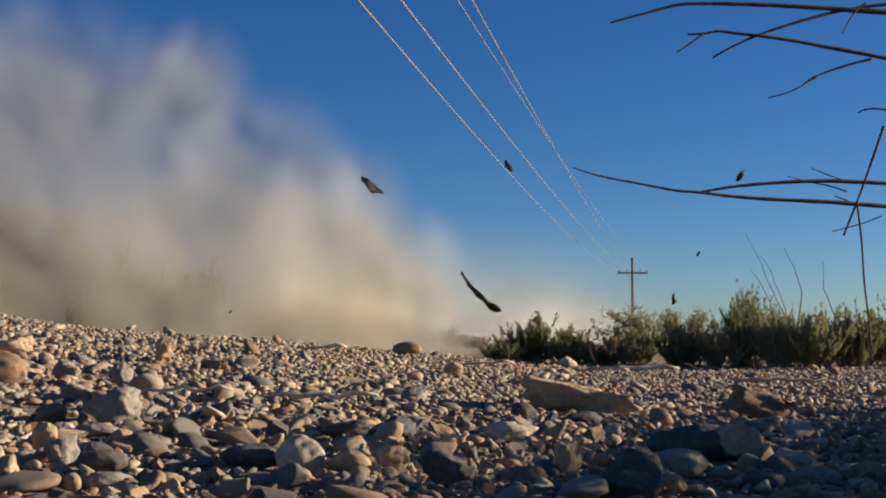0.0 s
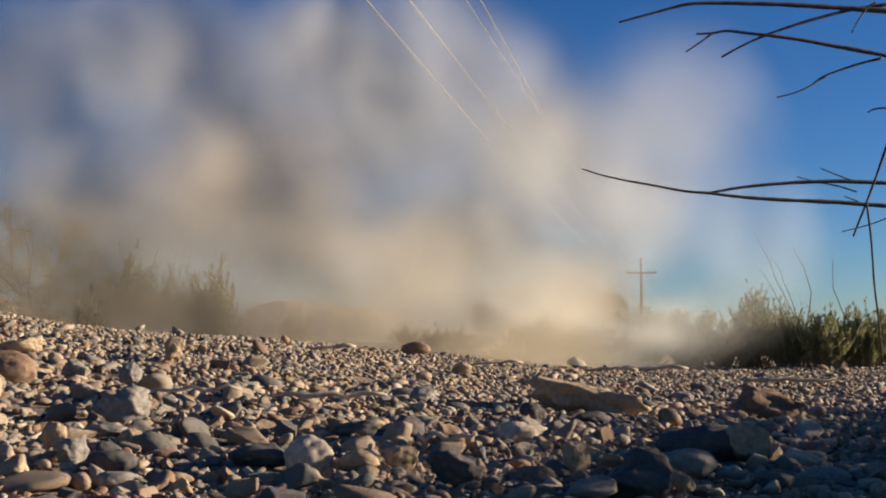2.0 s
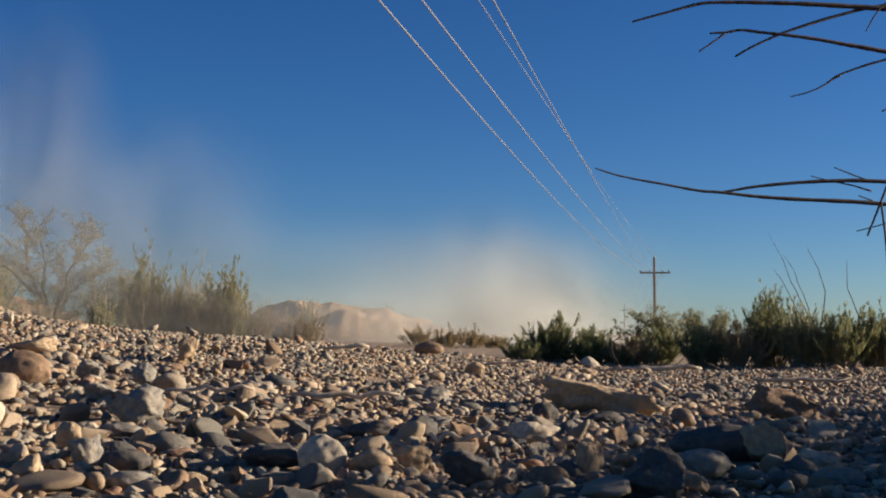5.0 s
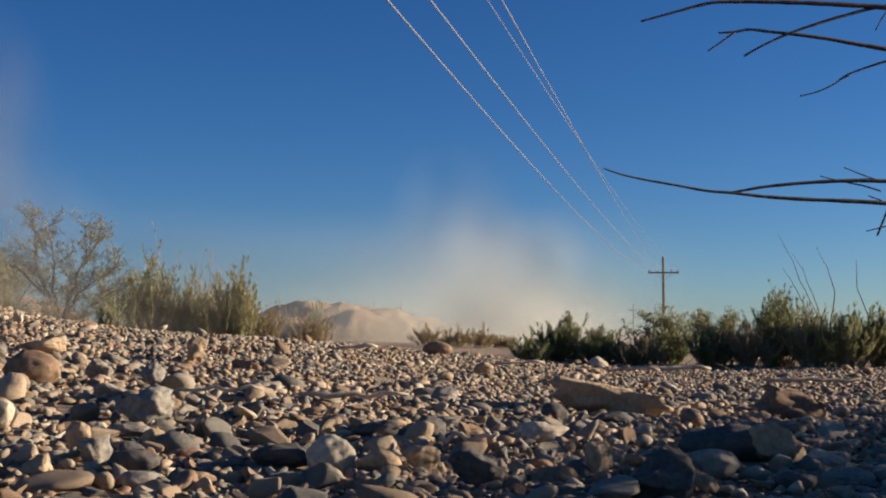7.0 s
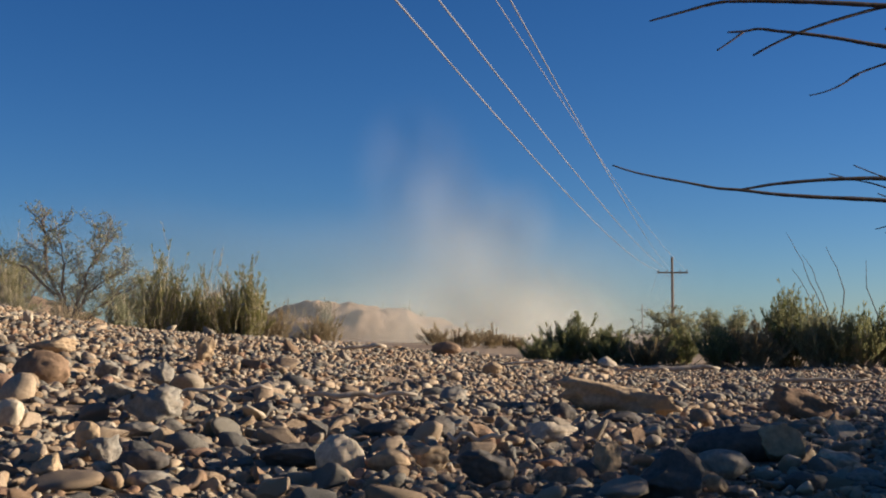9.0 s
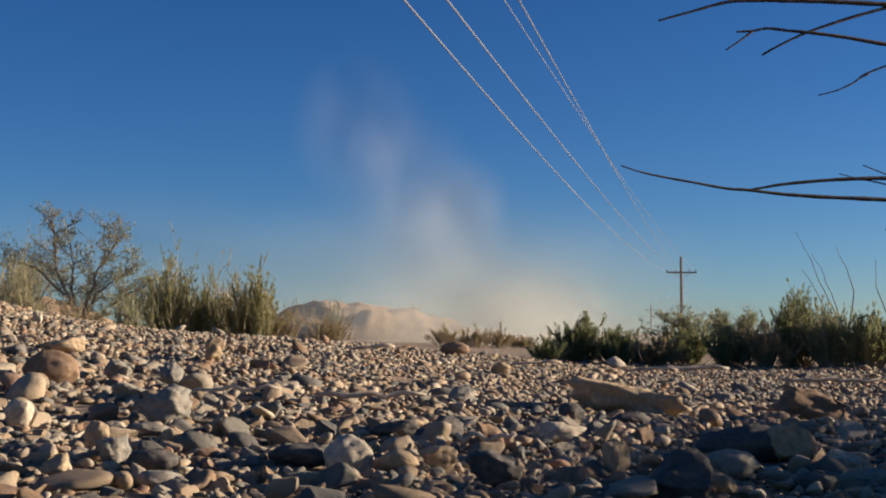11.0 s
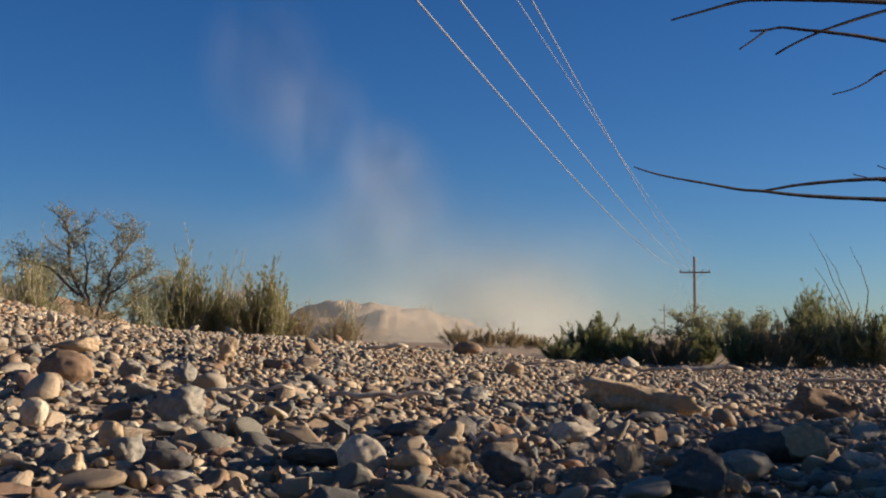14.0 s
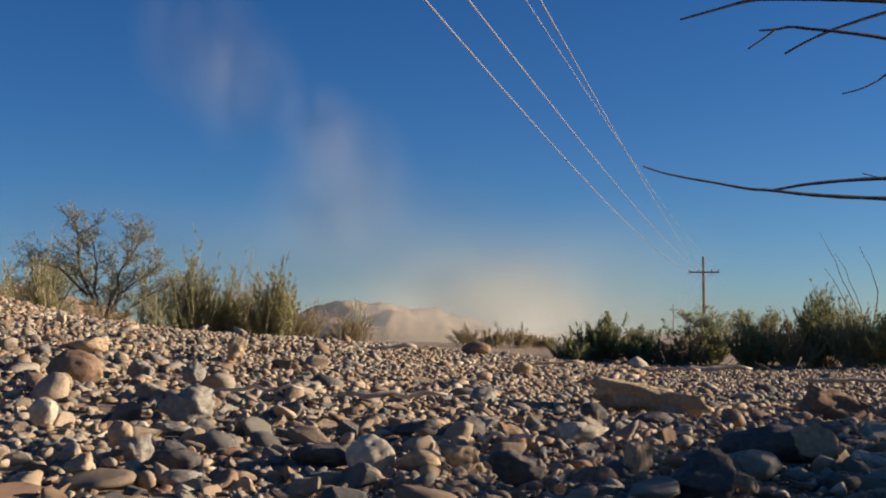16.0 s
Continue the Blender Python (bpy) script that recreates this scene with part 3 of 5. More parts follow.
put(shrub("shrub", 1, 0.33, 0.60, LEAF_GREEN, "low sparse green desert shrub at the gravel edge", stems=57, leaves=22), 0.90, 12.2)
put(shrub("shrub", 2, 0.54, 0.69, LEAF_GREEN, "dense olive green broom-like shrub", stems=136, leaves=34), 1.25, 12.6)
put(shrub("shrub", 3, 0.46, 0.61, LEAF_GREEN, "dense olive green broom-like shrub", stems=119, leaves=30), 1.64, 12.4)
put(shrub("shrub", 4, 0.37, 0.60, LEAF_DRY, "half dry brownish desert shrub", stems=102, leaves=28), 1.98, 12.2)
put(shrub("shrub", 5, 0.48, 0.67, LEAF_GREEN, "olive green desert shrub with thin stems", stems=119, leaves=28), 2.41, 12.8)
put(shrub("shrub", 6, 0.46, 0.68, LEAF_GREEN, "low spreading olive green shrub", stems=119, leaves=30), 2.76, 12.3)
put(shrub("shrub", 7, 0.55, 0.63, LEAF_DRY, "half dry brownish desert shrub", stems=102, leaves=28), 3.04, 12.0)
put(shrub("shrub", 8, 0.89, 0.72, LEAF_GREEN, "tall bushy green shrub with upright twigs", stems=161, leaves=36), 3.46, 12.4)
put(shrub("shrub", 9, 0.70, 0.59, LEAF_GREY, "grey green shrub with upright stems", stems=136, leaves=30), 3.67, 12.0)
put(shrub("shrub", 10, 0.63, 0.68, LEAF_GREEN, "dark green spreading shrub", stems=153, leaves=34), 3.95, 11.8)
put(shrub("shrub", 11, 0.67, 0.77, LEAF_GREEN, "dark green spreading shrub", stems=153, leaves=34), 4.43, 12.0)
put(shrub("shrub", 12, 0.73, 0.85, LEAF_GREEN, "dark green spreading shrub", stems=153, leaves=34), 4.93, 12.2)
put(small_tree("bushy_tree", 13, 0.84, LEAF_GREY, "low bushy grey green tree behind the shrubs", trunks=6, leaves=10), 3.45, 19.0)
put(small_tree("bushy_tree", 14, 0.90, LEAF_GREY, "low bushy grey green tree behind the shrubs", trunks=6, leaves=10), 4.44, 20.0)
put(shrub("shrub", 15, 0.43, 1.40, LEAF_GREY, "low shrub farther behind the row", stems=102, leaves=22, leaf=0.05), 2.82, 22.0)
put(shrub("shrub", 16, 0.81, 1.16, LEAF_GREY, "grey green shrub farther behind the row", stems=102, leaves=22, leaf=0.05), 5.95, 20.0)
put(shrub("shrub", 20, 1.22, 0.72, LEAF_YELLOW, "tall yellow green shrub on the bank", stems=136, leaves=34), -3.04, 13.0)
put(shrub("shrub", 21, 1.02, 0.58, LEAF_YELLOW, "yellow green shrub among dry twigs", stems=102, leaves=24), -2.79, 13.4)
put(shrub("shrub", 22, 1.16, 0.76, LEAF_DRY, "shrub of bare grey twigs", stems=153, leaves=10, bare=0.5), -2.65, 13.8)
put(shrub("shrub", 23, 1.10, 0.73, LEAF_YELLOW, "yellow green upright shrub on the bank", stems=153, leaves=34), -2.23, 13.2)
put(shrub("shrub", 24, 0.67, 0.34, LEAF_GREY, "small dark shrub on the gravel crest", stems=57, leaves=22), -3.21, 11.8)
put(shrub("shrub", 25, 0.68, 0.61, LEAF_DRY, "low dry shrub behind the bank", stems=85, leaves=24), -2.17, 15.0)
put(shrub("shrub", 26, 0.63, 0.84, LEAF_DRY, "low dry shrub behind the bank", stems=85, leaves=24), -1.81, 17.0)
put(shrub("shrub", 27, 1.41, 0.74, LEAF_YELLOW, "tall yellow green shrub beside the small tree", stems=136, leaves=30), -5.46, 15.0)
put(shrub("shrub", 28, 0.81, 0.99, LEAF_DRY, "dry brush below the small tree", stems=102, leaves=22), -5.34, 17.0)
put(shrub("shrub", 29, 1.26, 0.73, LEAF_YELLOW, "yellow green shrub on the bank", stems=102, leaves=26), -5.66, 14.0)
put(shrub("shrub", 30, 1.58, 0.70, LEAF_GREY, "small shrub on top of the earth heap", stems=51, leaves=20, leaf=0.1), -3.94, 40.0)
put(shrub("shrub", 31, 1.54, 1.25, LEAF_DRY, "small dry shrub on top of the earth heap", stems=51, leaves=20, leaf=0.1), -5.43, 43.0)
put(shrub("shrub", 32, 1.54, 1.45, LEAF_GREY, "shrub behind the earth heap", stems=68, leaves=20, leaf=0.12), -2.84, 50.0)
put(shrub("shrub", 33, 1.76, 1.74, LEAF_GREY, "shrub behind the earth heap", stems=68, leaves=20, leaf=0.12), -1.57, 50.0)
put(shrub("shrub", 40, 0.53, 0.91, LEAF_DRY, "dry brush in the drifting dust", stems=68, leaves=20, leaf=0.07), 0.39, 26.0)
put(shrub("shrub", 41, 0.46, 0.86, LEAF_DRY, "dry brush in the drifting dust", stems=68, leaves=20, leaf=0.07), 0.93, 27.0)
put(shrub("shrub", 42, 0.39, 0.97, LEAF_DRY, "dry brush in the drifting dust", stems=68, leaves=20, leaf=0.07), 1.46, 28.0)
put(shrub("shrub", 43, 0.60, 1.01, LEAF_DRY, "dry brush in the drifting dust", stems=68, leaves=20, leaf=0.07), -0.24, 29.0)
# shrubs out of view on the right, added to shade the near gravel
put(shrub("shrub", 60, 1.0, 0.9, LEAF_GREEN, "dense green shrub out of view, added to shade the gravel", stems=95, leaves=30), 2.3, 2.4)
put(shrub("shrub", 61, 0.9, 0.9, LEAF_GREEN, "dense green shrub out of view, added to shade the gravel", stems=95, leaves=30), 2.8, 3.2)
put(shrub("shrub", 62, 0.85, 1.0, LEAF_GREEN, "dense green shrub out of view, added to shade the gravel", stems=95, leaves=30), 3.2, 4.2)
put(shrub("shrub", 63, 0.9, 0.8, LEAF_GREEN, "dense green shrub out of view, added to shade the gravel", stems=95, leaves=30), 2.0, 1.6)
put(shrub("shrub", 64, 0.75, 1.0, LEAF_GREEN, "dense green shrub out of view, added to shade the gravel", stems=95, leaves=30), 3.7, 5.4)
put(shrub("shrub", 65, 0.65, 0.9, LEAF_GREEN, "dense green shrub out of view, added to shade the gravel", stems=95, leaves=30), 4.2, 6.6)
put(shrub("shrub", 66, 0.8, 0.8, LEAF_GREEN, "dense green shrub out of view, added to shade the gravel", stems=95, leaves=30), 2.6, 2.9)
put(shrub("shrub", 67, 0.8, 0.9, LEAF_GREEN, "dense green shrub out of view, added to shade the gravel", stems=95, leaves=30), 3.4, 4.8)
put(shrub("shrub", 68, 0.9, 0.9, LEAF_GREEN, "dense green shrub out of view, added to shade the gravel", stems=95, leaves=30), 3.0, 3.7)
put(crooked_tree("small_tree", 5, [
    ([(0.0, -0.1), (-0.08, 0.5), (-0.23, 0.8), (-0.46, 1.16), (-0.50, 1.62), (-0.55, 2.1)], 0.042),
    ([(-0.23, 0.8), (-0.69, 1.22), (-1.06, 1.32), (-1.24, 1.07)], 0.026),
    ([(0.0, 0.3), (0.12, 0.8), (0.25, 1.2), (0.42, 1.5), (0.5, 1.75)], 0.032),
    ([(0.05, 0.45), (0.25, 0.8), (0.55, 1.05), (0.98, 1.3)], 0.028),
    ([(-0.1, 0.6), (-0.1, 1.0), (-0.14, 1.4), (-0.22, 1.8)], 0.026),
    ([(0.0, 0.2), (0.4, 0.6), (0.8, 0.85), (1.05, 0.9)], 0.022)], LEAF_GREY, "sparse small tree with crooked dark limbs"), -5.85, 19.0)
put(small_tree("small_tree", 8, 1.35, LEAF_GREY, "sparse small tree with thin leaf clumps"), -5.40, 20.0)
put(small_tree("small_tree", 12, 1.77, LEAF_GREY, "sparse small tree at the bank"), -7.56, 21.0)
twig("dead_stem", [(3.958, 12.20, 0.013), (3.800, 12.20, 0.520), (3.637, 12.20, 0.859), (3.529, 12.20, 1.143), (3.408, 12.20, 1.360)], 0.006, "tall leafless stem standing in the shrubs")
twig("dead_stem", [(3.962, 12.30, 0.010), (3.859, 12.30, 0.521), (3.778, 12.30, 0.749), (3.681, 12.30, 1.007), (3.587, 12.30, 1.150)], 0.006, "tall leafless stem standing in the shrubs")
twig("dead_stem", [(3.813, 12.10, 0.016), (3.684, 12.10, 0.519), (3.523, 12.10, 0.855), (3.424, 12.10, 0.996)], 0.006, "tall leafless stem standing in the shrubs")
twig("dead_stem", [(3.936, 12.40, -0.021), (4.006, 12.40, 0.523), (4.040, 12.40, 0.781), (3.970, 12.40, 1.012), (3.865, 12.40, 1.226)], 0.008, "crooked leafless stem in the shrubs")
twig("dead_stem", [(4.380, 12.20, -0.015), (4.309, 12.20, 0.520), (4.196, 12.20, 0.803), (4.198, 12.20, 1.086)], 0.008, "crooked leafless stem in the shrubs")
twig("dead_stem", [(1.806, 11.60, 0.019), (1.753, 11.60, 0.136), (1.728, 11.60, 0.233)], 0.008, "bleached stick leaning out of the gravel")
twig("dead_stem", [(2.678, 11.00, -0.015), (2.552, 11.00, 0.056), (2.451, 11.00, 0.097)], 0.008, "bleached stick on the gravel edge")
driftwood(0.08, 3.26, 0.16, 0.008, -8, "short bleached stick among the stones")
driftwood(1.92, 9.84, 0.55, 0.02, 4, "bleached driftwood branch at the gravel edge")
driftwood(1.42, 8.96, 0.4, 0.012, -5, "thin bleached driftwood stick")
driftwood(-0.80, 4.38, 0.34, 0.008, 2, "dark thin stick lying across the gravel")
driftwood(-0.31, 4.50, 0.4, 0.01, 3, "weathered stick lying across the gravel")
driftwood(-0.53, 7.56, 0.3, 0.014, 10, "pale driftwood piece on the bank")
driftwood(0.53, 8.38, 0.4, 0.01, 6, "thin bleached driftwood stick")
driftwood(2.27, 7.44, 0.6, 0.012, 2, "long thin stick half buried in gravel")


# ---- a leafless bush beside the camera, whose branches reach over the gravel ----
BUSH = tagged(new("bare_bush"), "leafless bush with long dark thin branches", "shrub")
UPPER = part("upper_spray", None, BUSH)
LOWER = part("lower_spray", None, BUSH)


def limb(pts, r_tip, r_base, owner):
    """One thin branch, smoothed through its joints, knobbly with buds."""
    p = [Vector(q) for q in pts]
    fine = []
    for i in range(len(p) - 1):
        a, b, c, d = p[max(i - 1, 0)], p[i], p[i + 1], p[min(i + 2, len(p) - 1)]
        for k in range(6):
            t = k / 6
            fine.append(0.5 * (2 * b + (c - a) * t + (2 * a - 5 * b + 4 * c - d) * t * t + (3 * b - a - 3 * c + d) * t ** 3))
    fine.append(p[-1])
    m = len(fine) - 1
    s = Soup()
    s.tube(fine, [(r_tip + (r_base - r_tip) * i / m) * (1 + 0.22 * noise.noise((i * 1.7, r_base * 900, 0))) for i in range(m + 1)], 6)
    return part("branch", s.mesh("branch", TWIG, True), owner)


limb([(0.3154, 1.868, 0.8352), (0.3689, 1.880, 0.8526), (0.4250, 1.892, 0.8703), (0.4628, 1.900, 0.8753), (0.5198, 1.912, 0.8786), (0.5969, 1.928, 0.8812), (0.6752, 1.944, 0.8818), (0.7227, 1.954, 0.8817), (0.8555, 1.980, 0.8793), (1.0621, 2.020, 0.8533)], 0.0016, 0.0052, UPPER)
limb([(0.4849, 1.905, 0.7892), (0.5137, 1.911, 0.8060), (0.5572, 1.920, 0.8275), (0.6010, 1.929, 0.8445), (0.6551, 1.940, 0.8631), (0.7227, 1.954, 0.8826), (0.8053, 1.970, 0.8975)], 0.0016, 0.003, UPPER)
limb([(0.4431, 1.896, 0.8242), (0.4714, 1.902, 0.8275), (0.4952, 1.907, 0.8324), (0.5285, 1.914, 0.8305), (0.5668, 1.922, 0.8289), (0.6249, 1.934, 0.8245), (0.6737, 1.944, 0.8186), (0.7210, 1.954, 0.8134), (0.8531, 1.980, 0.7961), (1.0590, 2.020, 0.7666)], 0.0015, 0.0042, UPPER)
limb([(0.4248, 1.892, 0.7943), (0.4476, 1.897, 0.8100), (0.4695, 1.902, 0.8265)], 0.0012, 0.0018, UPPER)
limb([(0.5745, 1.913, 0.7263), (0.6054, 1.919, 0.7349), (0.6347, 1.925, 0.7489), (0.6574, 1.930, 0.7645), (0.7088, 1.940, 0.7843), (0.7606, 1.950, 0.7996)], 0.0009, 0.0022, UPPER)
limb([(0.6367, 1.925, 0.7517), (0.6612, 1.930, 0.7638)], 0.0008, 0.001, UPPER)
limb([(0.7072, 1.939, 0.8388), (0.7206, 1.942, 0.8617), (0.7359, 1.945, 0.8812), (0.7511, 1.948, 0.8913)], 0.001, 0.0016, UPPER)
limb([(0.7325, 1.945, 0.7087), (0.7465, 1.948, 0.7148), (0.7743, 1.954, 0.7168), (0.8260, 1.964, 0.7085)], 0.0012, 0.002, UPPER)
limb([(0.2533, 1.855, 0.6045), (0.2837, 1.862, 0.5958), (0.3198, 1.870, 0.5889), (0.3653, 1.880, 0.5823), (0.4205, 1.892, 0.5740), (0.4577, 1.900, 0.5722), (0.5141, 1.912, 0.5673), (0.5807, 1.926, 0.5644), (0.6482, 1.940, 0.5632), (0.7147, 1.954, 0.5611), (0.8459, 1.980, 0.5509), (1.0498, 2.020, 0.5096)], 0.001, 0.0042, LOWER)
limb([(0.4577, 1.900, 0.5722), (0.4860, 1.906, 0.5774), (0.5144, 1.912, 0.5826), (0.5716, 1.924, 0.5895), (0.6392, 1.938, 0.5949), (0.7156, 1.954, 0.5969), (0.8470, 1.980, 0.5900), (1.0511, 2.020, 0.5474)], 0.0016, 0.0042, LOWER)
limb([(0.6514, 1.940, 0.6171), (0.6834, 1.947, 0.6061), (0.7097, 1.952, 0.5976)], 0.0009, 0.0013, LOWER)
limb([(0.6103, 1.932, 0.6023), (0.6489, 1.940, 0.5942), (0.6829, 1.947, 0.5887), (0.7151, 1.954, 0.5803)], 0.0008, 0.0014, LOWER)
limb([(0.6924, 1.949, 0.5725), (0.7167, 1.954, 0.5648)], 0.0009, 0.0013, LOWER)
limb([(0.7576, 1.904, 0.6796), (0.7347, 1.900, 0.6205), (0.7142, 1.896, 0.5709), (0.6838, 1.890, 0.5029)], 0.0025, 0.0014, LOWER)
limb([(0.7081, 1.895, 0.5574), (0.7143, 1.896, 0.4999), (0.7182, 1.898, 0.4292), (0.7235, 1.899, 0.3764), (0.7283, 1.900, 0.3063)], 0.0018, 0.0012, LOWER)
limb([(0.6755, 1.916, 0.5122), (0.7242, 1.926, 0.5247), (0.7636, 1.934, 0.5390)], 0.0008, 0.0012, LOWER)

gravel()


# ---- drifting dust, in puffs that move with the wind ----
# second tone: skylight on thinner, higher dust is put into its colour
DUST_COLOUR, DUST_SKY_GREY = (0.56, 0.475, 0.355), (0.45, 0.435, 0.40)
VEILS = (1.0, 0.66, 0.33)
DUST_THICK = [dust_material("thick dust", 0.14, i + 1.0, DUST_COLOUR) for i in range(3)]
DUST_MID = [dust_material("drifting dust", 0.10, i + 5.0, DUST_SKY_GREY) for i in range(3)]
DUST_THIN = [dust_material("thin dust", 0.05, i + 9.0, DUST_SKY_GREY) for i in range(3)]
DUST_FAR = [dust_material("distant dust", 0.026, i + 17.0, (0.47, 0.48, 0.48), 1.4, 0.0, 0.34) for i in range(3)]
DUST_HAZE = [dust_material("low haze of dust", 0.065, 23.0, (0.55, 0.545, 0.53), 1.2, 0.0, 0.12)]
DUST_FAINT = [dust_material("faint dust", 0.02, i + 13.0, DUST_SKY_GREY) for i in range(2)]
PUFFS = []


def puff_mesh(seed, mat):
    """Nested veils, one inside the other, that together read as a soft mass."""
    bm = bmesh.new()
    for k, deep in enumerate(VEILS):
        made = bmesh.ops.create_icosphere(bm, subdivisions=4, radius=1.0)["verts"]
        off = Vector((seed * 2.7 + k * 5.1, seed * 1.1, seed * 0.7 + k * 2.3))
        for v in made:
            v.co *= 1.03 + 0.10 * abs(noise.noise(v.co * 1.6 + off))
            v.co.y = v.co.y * deep + 0.22 * noise.noise(Vector((v.co.x, 0, v.co.z)) * 1.8 + off)
    me = bpy.data.meshes.new("dust_puff")
    bm.to_mesh(me)
    bm.free()
    me.polygons.foreach_set("use_smooth", [True] * len(me.polygons))
    me.materials.append(mat)
    return me


def dust(sx, sy, sz, mats, seed, rows):
    ob = new("dust_puff", puff_mesh(seed, mats[seed % len(mats)]))
    ob.scale = (sx, sy, sz)
    PUFFS.append((ob, rows, seed))
    return tagged(ob, "billow of pale tan dust drifting in the wind", "dust", "dust cloud", "stuff")


dust(1.92, 1.34, 1.33, DUST_THICK, 1, [(0, -3.85, 12.5, 0.99), (0.5, -3.86, 12.5, 0.94), (1, -3.82, 12.5, 0.91), (1.5, -3.75, 12.5, 1.05), (2, -3.71, 12.5, 1.09), (2.5, -3.87, 12.5, 1.12), (3, -4.18, 12.5, 1.14), (3.5, -5.06, 12.5, 1.16), (4.2, -6.81, 12.5, 1.19), (6.3, -9.37, 12.5, 1.26), (8, -10.15, 12.5, 1.31), (16, -13.65, 12.5, 1.34)])
dust(1.78, 1.25, 1.43, DUST_THICK, 2, [(0, -2.28, 12.8, 1.30), (0.5, -2.26, 12.8, 1.26), (1, -2.10, 12.8, 1.25), (1.5, -1.82, 12.8, 1.42), (2, -1.66, 12.8, 1.52), (2.5, -1.87, 12.8, 1.57), (3, -2.36, 12.8, 1.61), (3.5, -3.72, 12.8, 1.66), (4.2, -6.21, 12.8, 1.71), (6.3, -9.75, 12.8, 1.85), (8, -10.79, 12.8, 1.97), (16, -15.46, 12.8, 2.02)])
dust(1.36, 0.95, 1.13, DUST_THICK, 3, [(0, -0.93, 12.2, 0.97), (0.5, -0.86, 12.2, 0.93), (1, -0.53, 12.2, 0.91), (1.5, 0.03, 12.2, 1.06), (2, 0.35, 12.2, 1.13), (2.5, 0.12, 12.2, 1.16), (3, -0.49, 12.2, 1.19), (3.5, -2.19, 12.2, 1.23), (4.2, -5.03, 12.2, 1.26), (6.3, -8.87, 12.2, 1.37), (8, -9.97, 12.2, 1.45), (16, -14.93, 12.2, 1.49)])
dust(1.04, 0.73, 0.77, DUST_THICK, 4, [(0, -0.24, 11.8, 0.60), (0.5, -0.14, 11.8, 0.55), (1, 0.33, 11.8, 0.52), (1.5, 1.10, 11.8, 0.65), (2, 1.54, 11.8, 0.69), (2.5, 1.30, 11.8, 0.72), (3, 0.57, 11.8, 0.74), (3.5, -1.40, 11.8, 0.76), (4.2, -4.56, 11.8, 0.78), (6.3, -8.72, 11.8, 0.85), (8, -9.89, 11.8, 0.90), (16, -15.16, 11.8, 0.93)])
dust(0.64, 0.45, 0.43, DUST_MID, 5, [(0, 0.28, 11.5, 0.35), (0.5, 0.39, 11.5, 0.30), (1, 0.93, 11.5, 0.26), (1.5, 1.81, 11.5, 0.38), (2, 2.33, 11.5, 0.40), (2.5, 2.09, 11.5, 0.41), (3, 1.33, 11.5, 0.42), (3.5, -0.72, 11.5, 0.43), (4.2, -3.89, 11.5, 0.44), (6.3, -7.97, 11.5, 0.47), (8, -9.11, 11.5, 0.50), (16, -14.23, 11.5, 0.51)])
dust(1.27, 0.89, 1.15, DUST_MID, 6, [(0, -1.58, 12.4, 2.03), (0.5, -1.53, 12.4, 2.00), (1, -1.21, 12.4, 2.05), (1.5, -0.69, 12.4, 2.26), (2, -0.40, 12.4, 2.45), (2.5, -0.63, 12.4, 2.54), (3, -1.24, 12.4, 2.64), (3.5, -2.93, 12.4, 2.73), (4.2, -5.81, 12.4, 2.83), (6.3, -9.74, 12.4, 3.11), (8, -10.88, 12.4, 3.34), (16, -15.98, 12.4, 3.44)])
dust(1.63, 1.14, 1.45, DUST_MID, 7, [(0, -2.88, 13.0, 2.42), (0.5, -2.85, 13.0, 2.38), (1, -2.65, 13.0, 2.42), (1.5, -2.31, 13.0, 2.63), (2, -2.13, 13.0, 2.80), (2.5, -2.42, 13.0, 2.89), (3, -3.06, 13.0, 2.98), (3.5, -4.91, 13.0, 3.06), (4.2, -8.36, 13.0, 3.15), (6.3, -13.28, 13.0, 3.41), (8, -14.73, 13.0, 3.63), (16, -21.17, 13.0, 3.71)])
dust(1.59, 1.12, 1.47, DUST_THIN, 8, [(0, -4.22, 13.2, 2.51), (0.5, -4.22, 13.2, 2.47), (1, -4.15, 13.2, 2.48), (1.5, -4.02, 13.2, 2.67), (2, -3.95, 13.2, 2.79), (2.5, -4.20, 13.2, 2.85), (3, -4.68, 13.2, 2.92), (3.5, -6.08, 13.2, 2.98), (4.2, -8.85, 13.2, 3.04), (6.3, -12.91, 13.2, 3.23), (8, -14.12, 13.2, 3.39), (16, -19.54, 13.2, 3.45)])
dust(1.20, 0.84, 1.02, DUST_THIN, 9, [(0, -3.66, 12.9, 3.26), (0.5, -3.64, 12.9, 3.21), (1, -3.47, 12.9, 3.23), (1.5, -3.19, 12.9, 3.41), (2, -3.03, 12.9, 3.53), (2.5, -3.22, 12.9, 3.59), (3, -3.67, 12.9, 3.66), (3.5, -4.93, 12.9, 3.72), (4.2, -7.18, 12.9, 3.78), (6.3, -10.36, 12.9, 3.97), (8, -11.30, 12.9, 4.12), (16, -15.52, 12.9, 4.18)])
dust(0.94, 0.66, 0.88, DUST_MID, 10, [(0, -2.33, 12.6, 2.95), (0.5, -2.26, 12.6, 2.92), (1, -1.91, 12.6, 2.97), (1.5, -1.33, 12.6, 3.19), (2, -1.00, 12.6, 3.38), (2.5, -1.31, 12.6, 3.48), (3, -2.08, 12.6, 3.57), (3.5, -4.24, 12.6, 3.67), (4.2, -8.06, 12.6, 3.77), (6.3, -13.34, 12.6, 4.06), (8, -14.87, 12.6, 4.30), (16, -21.68, 12.6, 4.40)])
